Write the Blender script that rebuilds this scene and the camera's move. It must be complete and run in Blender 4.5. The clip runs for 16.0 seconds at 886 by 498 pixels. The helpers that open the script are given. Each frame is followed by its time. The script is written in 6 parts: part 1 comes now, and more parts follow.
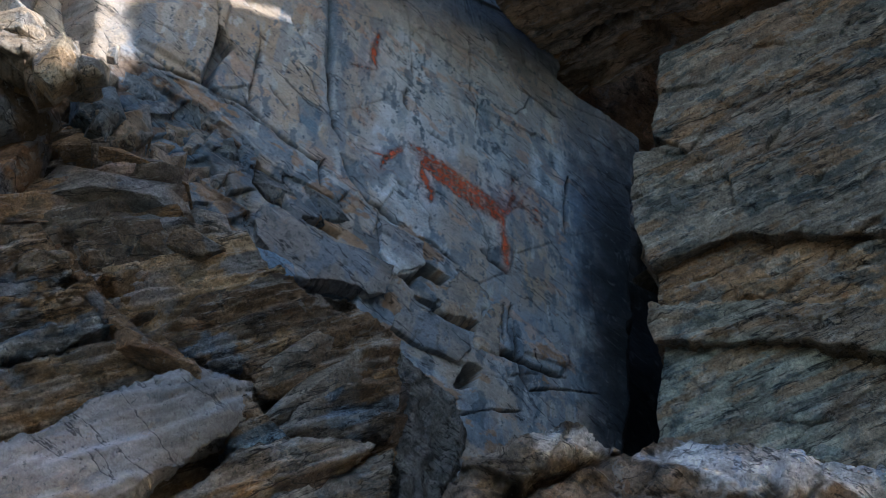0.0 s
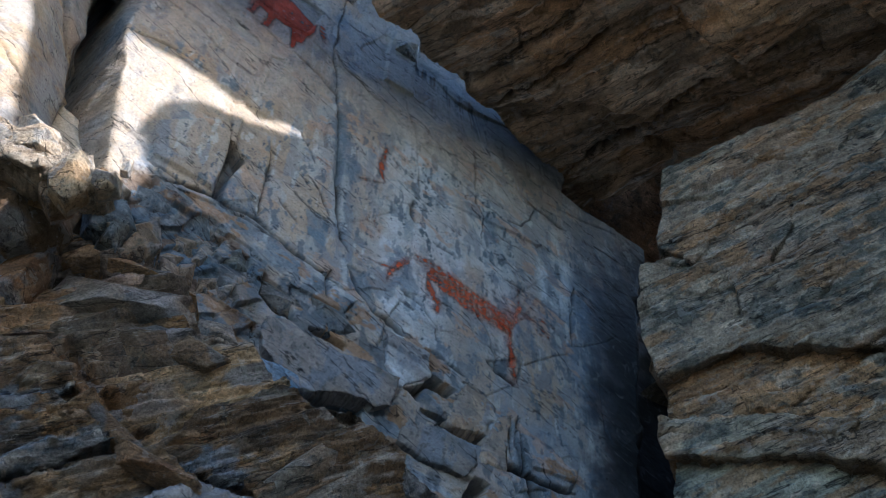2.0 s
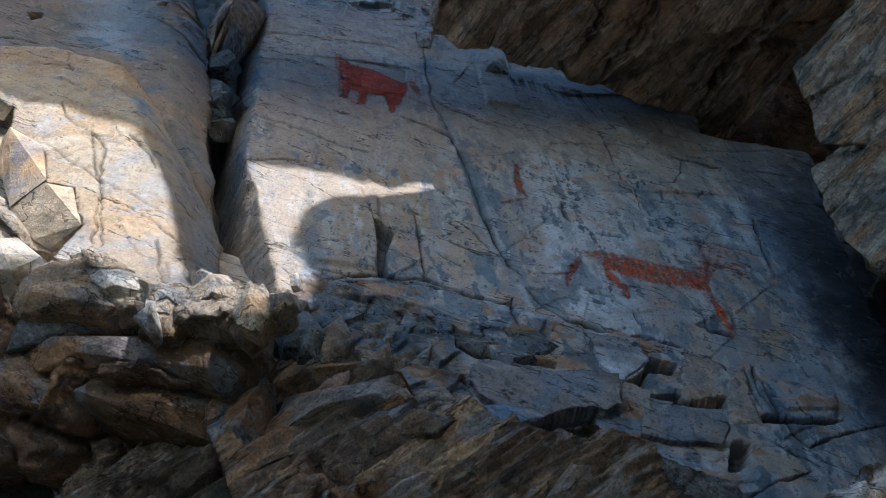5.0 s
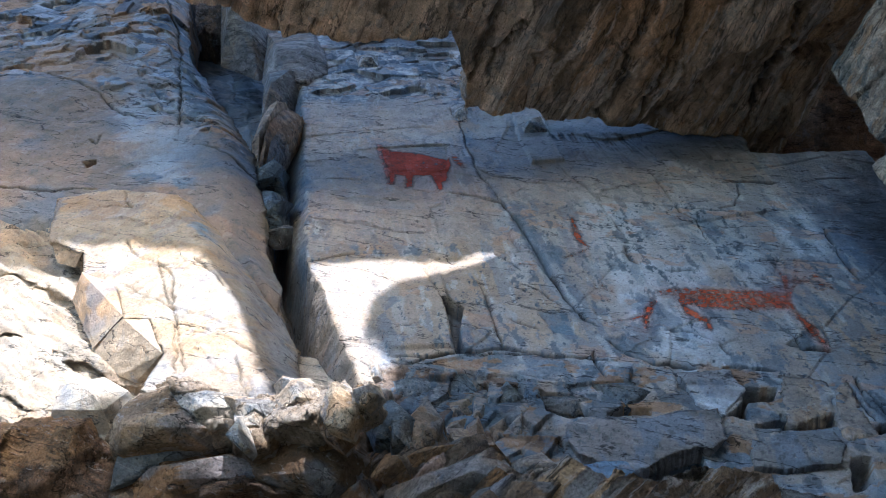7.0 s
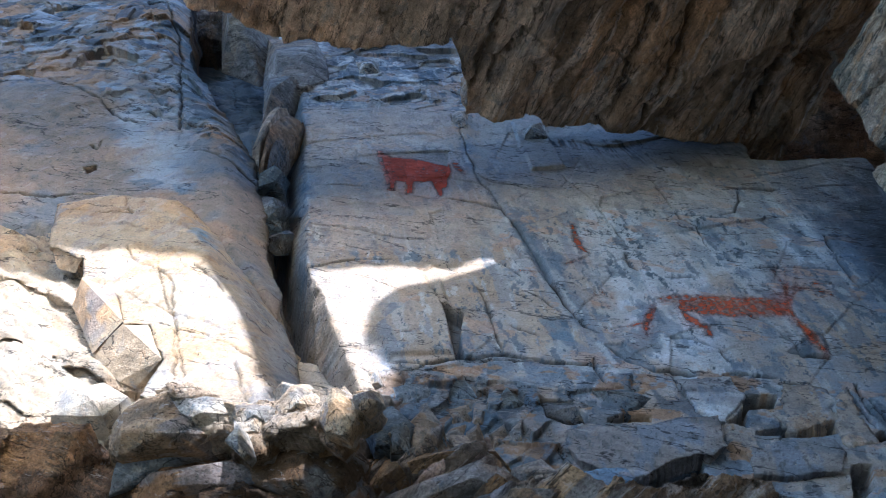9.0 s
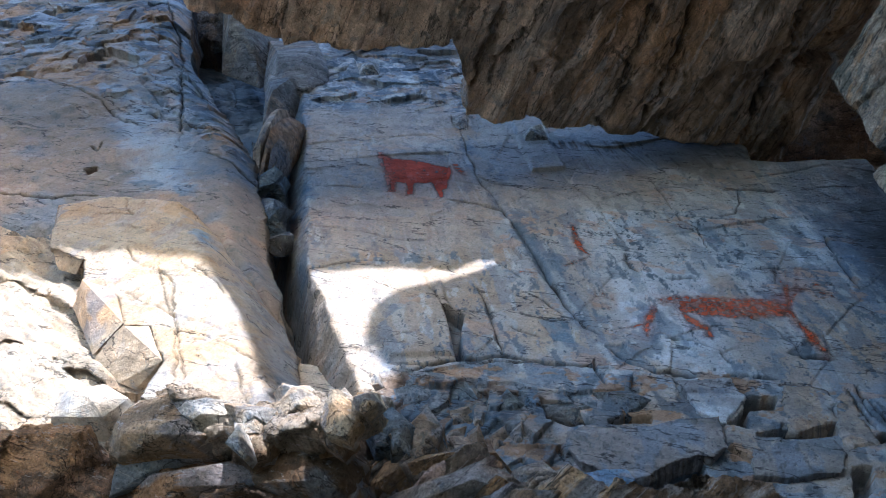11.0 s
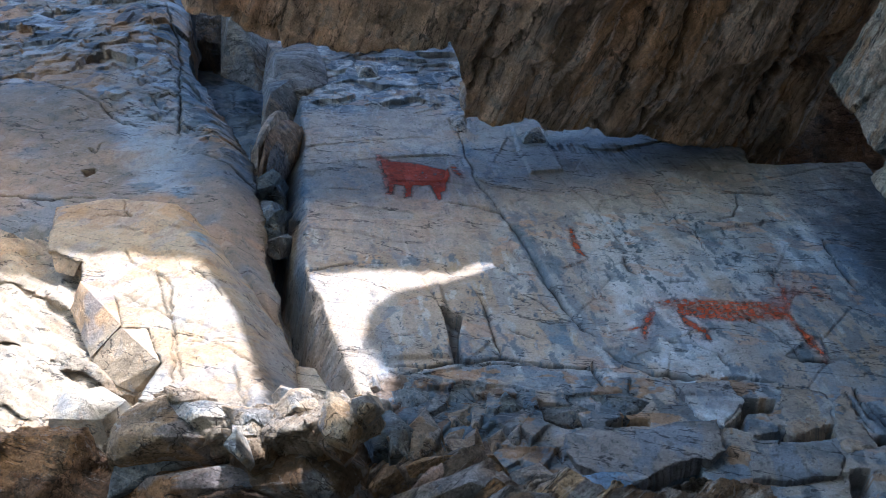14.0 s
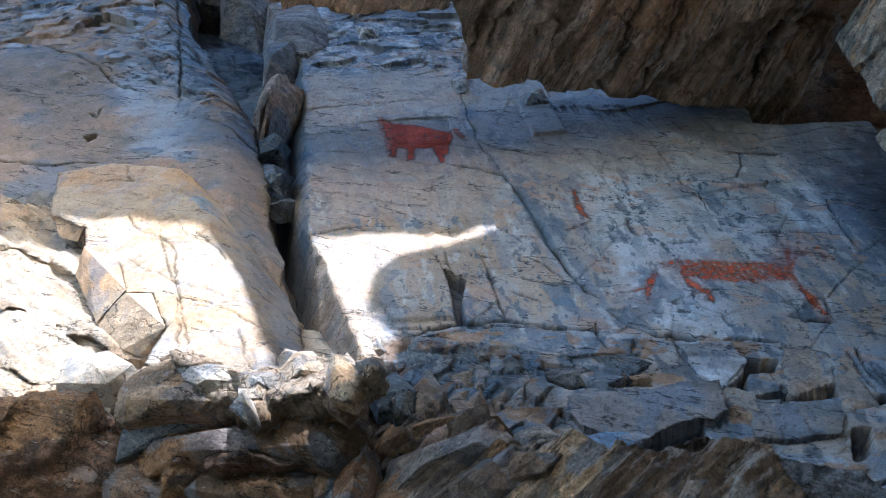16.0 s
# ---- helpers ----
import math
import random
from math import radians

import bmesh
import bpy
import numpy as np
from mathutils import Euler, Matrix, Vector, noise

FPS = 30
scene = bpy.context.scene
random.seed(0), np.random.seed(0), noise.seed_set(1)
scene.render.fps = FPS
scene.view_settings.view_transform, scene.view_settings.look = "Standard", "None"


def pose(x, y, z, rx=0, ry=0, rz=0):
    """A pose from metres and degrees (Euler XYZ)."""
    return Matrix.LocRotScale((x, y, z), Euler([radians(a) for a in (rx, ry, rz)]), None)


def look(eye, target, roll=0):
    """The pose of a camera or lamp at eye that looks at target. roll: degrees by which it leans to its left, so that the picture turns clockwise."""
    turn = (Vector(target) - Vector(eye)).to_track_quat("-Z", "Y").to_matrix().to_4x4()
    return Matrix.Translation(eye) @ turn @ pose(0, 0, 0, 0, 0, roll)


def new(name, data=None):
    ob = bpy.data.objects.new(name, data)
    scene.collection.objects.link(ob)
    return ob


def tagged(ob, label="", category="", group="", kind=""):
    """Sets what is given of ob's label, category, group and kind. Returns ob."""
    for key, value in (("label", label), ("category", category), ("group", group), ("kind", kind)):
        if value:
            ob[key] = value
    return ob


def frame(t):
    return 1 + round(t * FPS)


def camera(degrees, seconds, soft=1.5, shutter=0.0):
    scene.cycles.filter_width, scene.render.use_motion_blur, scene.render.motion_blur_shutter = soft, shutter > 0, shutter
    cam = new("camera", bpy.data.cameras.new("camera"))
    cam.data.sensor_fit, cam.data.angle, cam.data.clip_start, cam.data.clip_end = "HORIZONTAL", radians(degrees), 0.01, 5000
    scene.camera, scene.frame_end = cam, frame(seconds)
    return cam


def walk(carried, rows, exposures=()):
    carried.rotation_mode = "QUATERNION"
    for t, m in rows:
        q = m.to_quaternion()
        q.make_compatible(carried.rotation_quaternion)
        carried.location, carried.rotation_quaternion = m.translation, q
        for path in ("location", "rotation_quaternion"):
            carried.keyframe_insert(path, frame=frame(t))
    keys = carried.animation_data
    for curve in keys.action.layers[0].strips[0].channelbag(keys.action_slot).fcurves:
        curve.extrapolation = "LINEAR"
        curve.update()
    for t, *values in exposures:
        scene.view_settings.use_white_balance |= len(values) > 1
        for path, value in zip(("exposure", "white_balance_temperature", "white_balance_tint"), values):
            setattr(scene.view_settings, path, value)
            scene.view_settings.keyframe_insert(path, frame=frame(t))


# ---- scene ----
cam = camera(53.0, 16.0, 0.85)
PATH = [
    (0.0, pose(0, 0, 1.6, 130.00, 0.00, -0.00)),
    (0.5, pose(0, 0, 1.6, 131.32, -0.01, -0.01)),
    (1.0, pose(0, 0, 1.6, 133.24, -0.16, 0.13)),
    (1.5, pose(0, 0, 1.6, 135.21, -0.15, 0.17)),
    (2.0, pose(0, 0, 1.6, 137.17, -0.32, 0.25)),
    (2.5, pose(0, 0, 1.6, 138.42, 0.16, 1.07)),
    (3.0, pose(0, 0, 1.6, 138.48, 1.11, 3.96)),
    (3.5, pose(0, 0, 1.6, 138.63, 2.66, 8.93)),
    (4.0, pose(0, 0, 1.6, 138.92, 4.14, 14.12)),
    (4.5, pose(0, 0, 1.6, 139.22, 5.61, 19.33)),
    (5.0, pose(0, 0, 1.6, 139.89, 7.04, 24.44)),
    (5.2, pose(0, 0, 1.6, 140.51, 7.67, 26.57)),
    (7.3, pose(0, 0, 1.6, 146.44, 9.89, 35.52)),
    (7.5, pose(0, 0, 1.6, 146.50, 9.79, 35.42)),
    (8.0, pose(0, 0, 1.6, 146.55, 9.81, 35.41)),
    (8.5, pose(0, 0, 1.6, 146.53, 9.87, 35.33)),
    (9.0, pose(0, 0, 1.6, 146.50, 9.83, 35.28)),
    (11.5, pose(0, 0, 1.6, 146.65, 9.79, 35.31)),
    (12.0, pose(0, 0, 1.6, 146.73, 9.78, 35.30)),
    (12.5, pose(0, 0, 1.6, 146.75, 9.69, 35.35)),
    (13.0, pose(0, 0, 1.6, 146.70, 9.65, 35.38)),
    (13.5, pose(0, 0, 1.6, 146.92, 9.84, 35.31)),
    (14.0, pose(0, 0, 1.6, 146.73, 9.87, 35.18)),
    (14.5, pose(0, 0, 1.6, 146.96, 9.82, 35.24)),
    (15.0, pose(0, 0, 1.6, 146.75, 9.81, 35.18)),
    (15.5, pose(0, 0, 1.6, 146.96, 9.87, 35.23)),
    (16.0, pose(0, 0, 1.6, 144.41, 9.93, 35.63)),
]
EXPOSURES = [(0, 1.87, 5180, 12), (2.5, 2.16, 5180, 12), (3.5, 1.9, 5120, 12), (5.0, 1.62, 5020, 11), (7.5, 2.46, 4990, 14), (9, 2.46, 4990, 14), (11.5, 2.4, 4990, 14), (13, 2.34, 4990, 14), (15.5, 2.36, 4990, 14), (16, 2.44, 4990, 14)]
SUN_DIR = (124.0, 12.0)
SKY, SUN_POWER = 0.15, 2.7
walk(cam, PATH, EXPOSURES)

# ---- light ----
SUN_AZ, SUN_EL = SUN_DIR
world = bpy.data.worlds.new("world")
scene.world = world
world.use_nodes = True
wn = world.node_tree
sky = wn.nodes.new("ShaderNodeTexSky")
sky.sky_type, sky.sun_disc = "NISHITA", False
sky.sun_elevation, sky.sun_rotation = radians(SUN_EL), radians(SUN_AZ)
wn.links.new(sky.outputs[0], wn.nodes["Background"].inputs[0])
wn.nodes["Background"].inputs[1].default_value = SKY
sun = new("sun", bpy.data.lights.new("sun", "SUN"))
sun.data.energy, sun.data.angle, sun.data.color = SUN_POWER, radians(0.5), (1.0, 0.87, 0.7)
TO_SUN = Vector((math.sin(radians(SUN_AZ)) * math.cos(radians(SUN_EL)), math.cos(radians(SUN_AZ)) * math.cos(radians(SUN_EL)), math.sin(radians(SUN_EL))))
sun.matrix_world = look(Vector((0, 0, 30)) + TO_SUN * 20, (0, 0, 30))


# ---- materials ----
def rock_material(name, grain=1.0, bump=0.6, rough=0.85, spec=0.25, along=None, over=None, veins=0.6, patch=1.0, stretch=0.14, streaks=1.0, flecks=1.0):
    """Rock whose large colours come with the mesh. Added here: mottling, crusts with hard borders, hairline cracks that
    wander along the beds (along, over: the beds' own directions), grain and fine relief."""
    m = bpy.data.materials.new(name)
    m.use_nodes = True
    nt = m.node_tree
    b = nt.nodes["Principled BSDF"]
    co = nt.nodes.new("ShaderNodeTexCoord").outputs["Object"]
    col = nt.nodes.new("ShaderNodeAttribute")
    col.attribute_name = "tone"

    def vec(op, a, other):
        x = nt.nodes.new("ShaderNodeVectorMath")
        x.operation = op
        nt.links.new(a, x.inputs[0])
        if isinstance(other, (tuple, list)):
            x.inputs[1].default_value = other
        else:
            nt.links.new(other, x.inputs[1])
        return x.outputs["Value" if op == "DOT_PRODUCT" else 0]

    def num(op, a, other):
        x = nt.nodes.new("ShaderNodeMath")
        x.operation = op
        for q, v in enumerate((a, other)):
            if isinstance(v, (int, float)):
                x.inputs[q].default_value = v
            else:
                nt.links.new(v, x.inputs[q])
        return x.outputs[0]

    def tex(scale, detail, roughness=0.6, distort=0.0, where=co):
        t = nt.nodes.new("ShaderNodeTexNoise")
        t.inputs["Scale"].default_value, t.inputs["Detail"].default_value = scale, detail
        t.inputs["Roughness"].default_value, t.inputs["Distortion"].default_value = roughness, distort
        nt.links.new(where, t.inputs["Vector"])
        return t.outputs["Fac"]

    def ramp(src, a, b_, lo, hi):
        r = nt.nodes.new("ShaderNodeMapRange")
        r.inputs["From Min"].default_value, r.inputs["From Max"].default_value = a, b_
        r.inputs["To Min"].default_value, r.inputs["To Max"].default_value = lo, hi
        nt.links.new(src, r.inputs["Value"])
        return r.outputs[0]

    def lay(c, mask, colour, mul=True):
        x = nt.nodes.new("ShaderNodeMix")
        x.data_type = "RGBA"
        x.blend_type = "MULTIPLY" if mul else "MIX"
        nt.links.new(mask, x.inputs["Factor"])
        nt.links.new(c, x.inputs["A"])
        x.inputs["B"].default_value = (*colour, 1.0)
        return x.outputs["Result"]

    beds = co
    if along:
        third = Vector(along).cross(Vector(over))
        comb = nt.nodes.new("ShaderNodeCombineXYZ")
        for q, (axis, much) in enumerate(((along, stretch), (over, 1.0), (third, 0.6))):
            nt.links.new(vec("DOT_PRODUCT", co, [much * v for v in axis]), comb.inputs[q])
        beds = comb.outputs[0]
    fine, mid = tex(70, 6, 0.72), tex(9, 10, 0.68, 0.4)
    long, crust = tex(14, 9, 0.7, 0.3, beds), tex(5.5, 12, 0.66, 0.5)
    pits, where = tex(38, 4, 0.6), tex(2.2, 5, 0.6)
    c = vec("MULTIPLY", col.outputs["Color"], ramp(fine, 0.3, 0.7, 1 - 0.42 * grain, 1 + 0.42 * grain))
    c = vec("MULTIPLY", c, ramp(mid, 0.3, 0.7, 1 - 0.4 * grain, 1 + 0.4 * grain))
    c = vec("MULTIPLY", c, ramp(long, 0.32, 0.68, 1 - 0.42 * grain * streaks, 1 + 0.42 * grain * streaks))
    # crusts and scars with hard borders
    c = lay(c, ramp(crust, 0.575, 0.59, 0.0, 0.8 * patch), (0.42, 0.56, 0.74))
    c = lay(c, ramp(tex(7.5, 12, 0.68, 0.4), 0.62, 0.635, 0.0, 0.6 * patch), (1.0, 0.68, 0.42))
    c = lay(c, ramp(crust, 0.405, 0.39, 0.0, 0.3 * patch), (0.5, 0.53, 0.56), False)
    c = lay(c, ramp(tex(24, 8, 0.7, 0.5), 0.6, 0.615, 0.0, 0.75 * flecks), (0.42, 0.47, 0.55))
    c = lay(c, ramp(tex(33, 8, 0.7, 0.8, beds), 0.61, 0.63, 0.0, 0.35 * flecks), (0.5, 0.5, 0.5), False)
    c = lay(c, ramp(pits, 0.37, 0.33, 0.0, 0.7), (0.3, 0.33, 0.38))
    # hairline cracks
    lines = []
    for k, (scale, wide, share) in enumerate(((3.2, 0.007, 0.42), (8.0, 0.011, 0.5), (19.0, 0.018, 0.55))):
        n = tex(scale, 7, 0.55, 0.25, beds)
        gap = ramp(num("ABSOLUTE", num("SUBTRACT", n, 0.5), 0.0), wide * 0.3, wide, 1.0, 0.0)
        line = num("MULTIPLY", gap, ramp(where if k % 2 else mid, share, share + 0.06, 0.0, streaks if k else 1.0))
        lines.append(line)
        c = lay(c, num("MULTIPLY", line, veins), (0.16, 0.17, 0.2))
    nt.links.new(c, b.inputs["Base Color"])
    nt.links.new(ramp(mid, 0.3, 0.7, rough - 0.14, min(1.0, rough + 0.1)), b.inputs["Roughness"])
    b.inputs["Specular IOR Level"].default_value = spec
    last = None
    for src, far in ((mid, 0.04), (long, 0.04 * streaks), (fine, 0.012), (pits, 0.01), *((q, -0.02) for q in lines)):
        n = nt.nodes.new("ShaderNodeBump")
        n.inputs["Distance"].default_value, n.inputs["Strength"].default_value, n.invert = abs(far), bump, far < 0
        nt.links.new(src, n.inputs["Height"])
        if last:
            nt.links.new(last, n.inputs["Normal"])
        last = n.outputs[0]
    nt.links.new(last, b.inputs["Normal"])
    return m


BEDS_WALL = ((-0.752, -0.503, 0.427), (0.367, 0.218, 0.904))
BEDS_SLANT = ((0.809, 0.318, 0.495), (-0.413, -0.293, 0.862))
BEDS_RIGHT = ((0.901, -0.362, 0.237), (-0.238, 0.043, 0.970))
BEDS_ROOF = ((0.823, -0.559, -0.106), (-0.558, -0.829, 0.036))
WALL_ROCK = rock_material("wall_rock", 0.5, 0.55, 0.75, 0.3, *BEDS_WALL, 0.8, 0.45, 0.2, 0.3, 0.5)
SCHIST = rock_material("schist", 1.15, 1.0, 0.8, 0.3, *BEDS_WALL, 0.8, 0.8)
SLANT = rock_material("slanting_schist", 1.15, 1.0, 0.75, 0.35, *BEDS_SLANT, 0.8, 0.7, 0.1)
BEDDED = rock_material("bedded_schist", 1.15, 1.0, 0.8, 0.3, *BEDS_RIGHT, 0.8, 0.7, 0.1)
ROOF = rock_material("roof_schist", 0.85, 0.8, 0.8, 0.3, *BEDS_ROOF, 0.75, 0.6, 0.12)
STONE = rock_material("stone", 0.8, 0.9, 0.88, 0.2, *BEDS_WALL, 0.7, 0.6, 0.3)
PIGMENT = rock_material("red_ochre", 0.4, 0.3, 0.9, 0.1, veins=0.4, patch=0.25)
pn = PIGMENT.node_tree
thin, mixer, attr = pn.nodes.new("ShaderNodeBsdfTransparent"), pn.nodes.new("ShaderNodeMixShader"), pn.nodes.new("ShaderNodeAttribute")
attr.attribute_name = "tone"
pn.links.new(attr.outputs["Alpha"], mixer.inputs[0])
pn.links.new(thin.outputs[0], mixer.inputs[1])
pn.links.new(pn.nodes["Principled BSDF"].outputs[0], mixer.inputs[2])
pn.links.new(mixer.outputs[0], pn.nodes["Material Output"].inputs[0])
CLIFF = rock_material("cliff_rock", 0.9, 0.9, 0.9, 0.2)


# ---- noise on arrays ----
def whole(a):
    return np.asarray(a).astype(np.int32).view(np.uint32)


def rnd(i, j, k=0):
    """Hash of whole-number arrays to 0..1."""
    n = whole(i) * np.uint32(374761393) + whole(j) * np.uint32(668265263) + np.uint32(k * 974634721 & 0xFFFFFFFF)
    n = (n ^ (n >> np.uint32(13))) * np.uint32(1274126177)
    n = (n ^ (n >> np.uint32(16))) * np.uint32(2246822519)
    return ((n ^ (n >> np.uint32(15))) & np.uint32(0xFFFFFF)).astype(np.float32) * np.float32(1 / 16777215.0)


def vnoise(x, y, k=0):
    i, j = np.floor(x), np.floor(y)
    f, g = (x - i).astype(np.float32), (y - j).astype(np.float32)
    i, j = i.astype(np.int32), j.astype(np.int32)
    f, g = f * f * f * (f * (f * 6 - 15) + 10), g * g * g * (g * (g * 6 - 15) + 10)
    a, b, c, d = rnd(i, j, k), rnd(i + 1, j, k), rnd(i, j + 1, k), rnd(i + 1, j + 1, k)
    return (a * (1 - f) + b * f) * (1 - g) + (c * (1 - f) + d * f) * g


def fbm(x, y, k=0, octaves=5, gain=0.5):
    """Fractal noise, about -1..1."""
    s, a, t = 0, 1.0, 0
    for o in range(octaves):
        s = s + a * (2 * vnoise(x * 2 ** o + 17.3 * o, y * 2 ** o - 9.1 * o, k + o) - 1)
        t += a
        a *= gain
    return s / t * 1.6


def cells(x, y, k=0, jitter=0.9):
    """Broken cells: a random number for each, two more for its tilt, the offset from its middle, and the distance to its border."""
    i0, j0 = np.floor(x), np.floor(y)
    f1, f2 = np.full(x.shape, 9.0), np.full(x.shape, 9.0)
    ci, cj, ox, oy = i0.copy(), j0.copy(), x * 0, y * 0
    for di in (-1, 0, 1):
        for dj in (-1, 0, 1):
            i, j = i0 + di, j0 + dj
            px, py = i + 0.5 + jitter * (rnd(i, j, k) - 0.5), j + 0.5 + jitter * (rnd(i, j, k + 7) - 0.5)
            d = np.hypot(x - px, y - py)
            near = d < f1
            f2 = np.where(near, f1, np.minimum(f2, d))
            ci, cj = np.where(near, i, ci), np.where(near, j, cj)
            ox, oy = np.where(near, x - px, ox), np.where(near, y - py, oy)
            f1 = np.where(near, d, f1)
    return rnd(ci, cj, k + 11), rnd(ci, cj, k + 12) - 0.5, rnd(ci, cj, k + 13) - 0.5, ox, oy, f2 - f1


def smooth(a, b, x):
    t = np.clip((x - a) / (b - a), 0, 1)
    return t * t * (3 - 2 * t)


def line_distance(pts, x, y, closed=False):
    """Distance to a line of points, and how far along it (0..1) the nearest place is."""
    pts = list(pts) + ([pts[0]] if closed else [])
    best, along, n = np.full(x.shape, 1e9), np.zeros(x.shape), len(pts) - 1
    for q in range(n):
        (ax, ay), (bx, by) = pts[q], pts[q + 1]
        dx, dy = bx - ax, by - ay
        t = np.clip(((x - ax) * dx + (y - ay) * dy) / (dx * dx + dy * dy + 1e-12), 0, 1)
        d = np.hypot(x - ax - t * dx, y - ay - t * dy)
        along = np.where(d < best, (q + t) / n, along)
        best = np.minimum(best, d)
    return best, along


def inside(pts, x, y):
    """Signed distance to a closed outline, positive inside."""
    d, _ = line_distance(pts, x, y, True)
    odd = np.zeros(x.shape, bool)
    for (ax, ay), (bx, by) in zip(pts, list(pts[1:]) + [pts[0]]):
        cross = ((ay > y) != (by > y)) & (x < (bx - ax) * (y - ay) / (by - ay + 1e-12) + ax)
        odd ^= cross
    return np.where(odd, d, -d)


class Sheet:
    """A rock face over a plane: its outline in metres on the plane, a relief that is carved step by step, and its colours."""

    def __init__(self, place, normal, right, outline, grain=0.012, ragged=0.03, seed=1, colour=(0.3, 0.28, 0.25)):
        self.o, self.n = Vector(place), Vector(normal).normalized()
        r = Vector(right)
        self.eu = (r - r.dot(self.n) * self.n).normalized()
        self.ev = self.n.cross(self.eu)
        us, vs = [p[0] for p in outline], [p[1] for p in outline]
        u, v = np.arange(min(us) - 0.05, max(us) + 0.05 + grain, grain), np.arange(min(vs) - 0.05, max(vs) + 0.05 + grain, grain)
        self.shape = (len(u), len(v))
        self.u, self.v = np.meshgrid(u, v, indexing="ij")
        self.k = seed * 101
        self.sd = inside(outline, self.u, self.v)
        self.s0 = self.sd + 0.015 * fbm(self.u * 3, self.v * 3, self.k + 51, 3)
        self.sd = self.sd + ragged * fbm(self.u * 5, self.v * 5, self.k + 50, 5, 0.6)
        self.h = np.zeros(self.shape)
        self.c = np.ones(self.shape + (3,)) * np.array(colour)
        self.seed, self.grain = seed, grain
        self.w = 1.0
        self.side = None

    def zone(self, pts=None, soft=0.1, ragged=0.08):
        """Holds what is carved and laid on next to an outline; with none, the whole sheet is free again."""
        if pts is None:
            self.w = 1.0
        else:
            self.w = smooth(-soft, soft, inside(pts, self.u, self.v) + ragged * fbm(self.u * 4, self.v * 4, self.k + 66, 5, 0.6))
        return self

    def paint(self, m, colour):
        m = np.broadcast_to(m * self.w, self.shape)[..., None]
        self.c = self.c * (1 - m) + m * np.array(colour)

    def shade(self, m):
        self.c = self.c * (1 + np.broadcast_to(m * self.w, self.shape))[..., None]

    def turned(self, angle, skew=0.0):
        a = radians(angle)
        p, q = self.u * math.cos(a) + self.v * math.sin(a), -self.u * math.sin(a) + self.v * math.cos(a)
        return p + skew * q, q

    def rough(self, amp, scale, octaves=5, gain=0.5, key=0):
        self.h += self.w * amp * fbm(self.u / scale, self.v / scale, self.k + key, octaves, gain)
        return self

    def blocks(self, step, size, angle=0, aspect=1.0, skew=0.0, tilt=0.0, crack=0.0, width=0.03, share=1.0, warp=0.15, key=3, tone=0.0):
        """Broken blocks: each stands step metres proud at most, leans by tilt, and is parted from the next by a crack."""
        p, q = self.turned(angle, skew)
        w = warp * size
        p, q = p + w * fbm(self.u / size, self.v / size, self.k + key + 20, 4), q + w * fbm(self.u / size, self.v / size, self.k + key + 30, 4)
        r, tx, ty, ox, oy, b = cells(p / (size * aspect), q / size, self.k + key)
        on = np.where(rnd(np.floor(r * 9999), np.floor(r * 777), key) < share, 1.0, 0.0)
        self.h += self.w * on * (step * (r - 0.5) * 2 + tilt * (tx * ox * aspect + ty * oy) * size * 2)
        if crack:
            m = np.exp(-(b / width) ** 2) * np.clip(0.5 + 1.2 * fbm(self.u / size, self.v / size, self.k + key + 40, 3), 0, 1)
            self.h -= self.w * crack * m
            self.shade(-0.3 * m)
        if tone:
            self.shade(tone * (rnd(np.floor(r * 5555), np.floor(r * 333), 5) - 0.5) * 2)
        return self

    def strata(self, amp, period, angle, warp=0.5, length=6.0, key=5, tone=0.0, sharp=0.75):
        """Beds: thin plates that lie along an angle, each broken off at its own height."""
        p, q = self.turned(angle)
        q = q / period + warp * fbm(p / (period * length), q / (period * 3), self.k + key, 4)
        i = np.floor(q)
        f = q - i
        seg = np.floor(p / (period * length) + 7 * rnd(i, i * 0, self.k + key + 1) + 0.25 * fbm(p / period, q, self.k + key + 4, 3))
        r = rnd(i, seg, self.k + key + 2)
        self.h += self.w * amp * (r - 0.5 + 0.9 * np.where(f < sharp, f / sharp, (1 - f) / (1 - sharp)) - 0.45)
        if tone:
            self.shade(tone * 2 * (rnd(i, seg, self.k + key + 3) - 0.5))
        return self

    def window(self, pts, pad):
        """The part of the grid near some points."""
        us, vs = [p[0] for p in pts], [p[1] for p in pts]
        i0, i1 = ((np.array((min(us) - pad, max(us) + pad)) - self.u[0, 0]) / self.grain).astype(int)
        j0, j1 = ((np.array((min(vs) - pad, max(vs) + pad)) - self.v[0, 0]) / self.grain).astype(int)
        s = np.s_[max(i0, 0):max(i1 + 2, 0), max(j0, 0):max(j1 + 2, 0)]
        return s, self.u[s], self.v[s]

    def crack(self, width, depth, pts, dark=0.5, wobble=0.02):
        s, u, v = self.window(pts, 3 * width + 2 * wobble)
        x = u + wobble * fbm(u * 9, v * 9, self.k + 61, 4)
        y = v + wobble * fbm(u * 9, v * 9, self.k + 62, 4)
        d, along = line_distance(pts, x, y)
        wide = width * (0.35 + 0.9 * np.clip(0.5 + fbm(u * 6, v * 6, self.k + 63, 3), 0, 1)) * (0.35 + 0.65 * smooth(0, 0.12, along) * smooth(0, 0.12, 1 - along))
        m = np.exp(-(d / wide) ** 2)
        self.h[s] -= depth * m
        self.c[s] *= (1 - dark * m)[..., None]
        return self

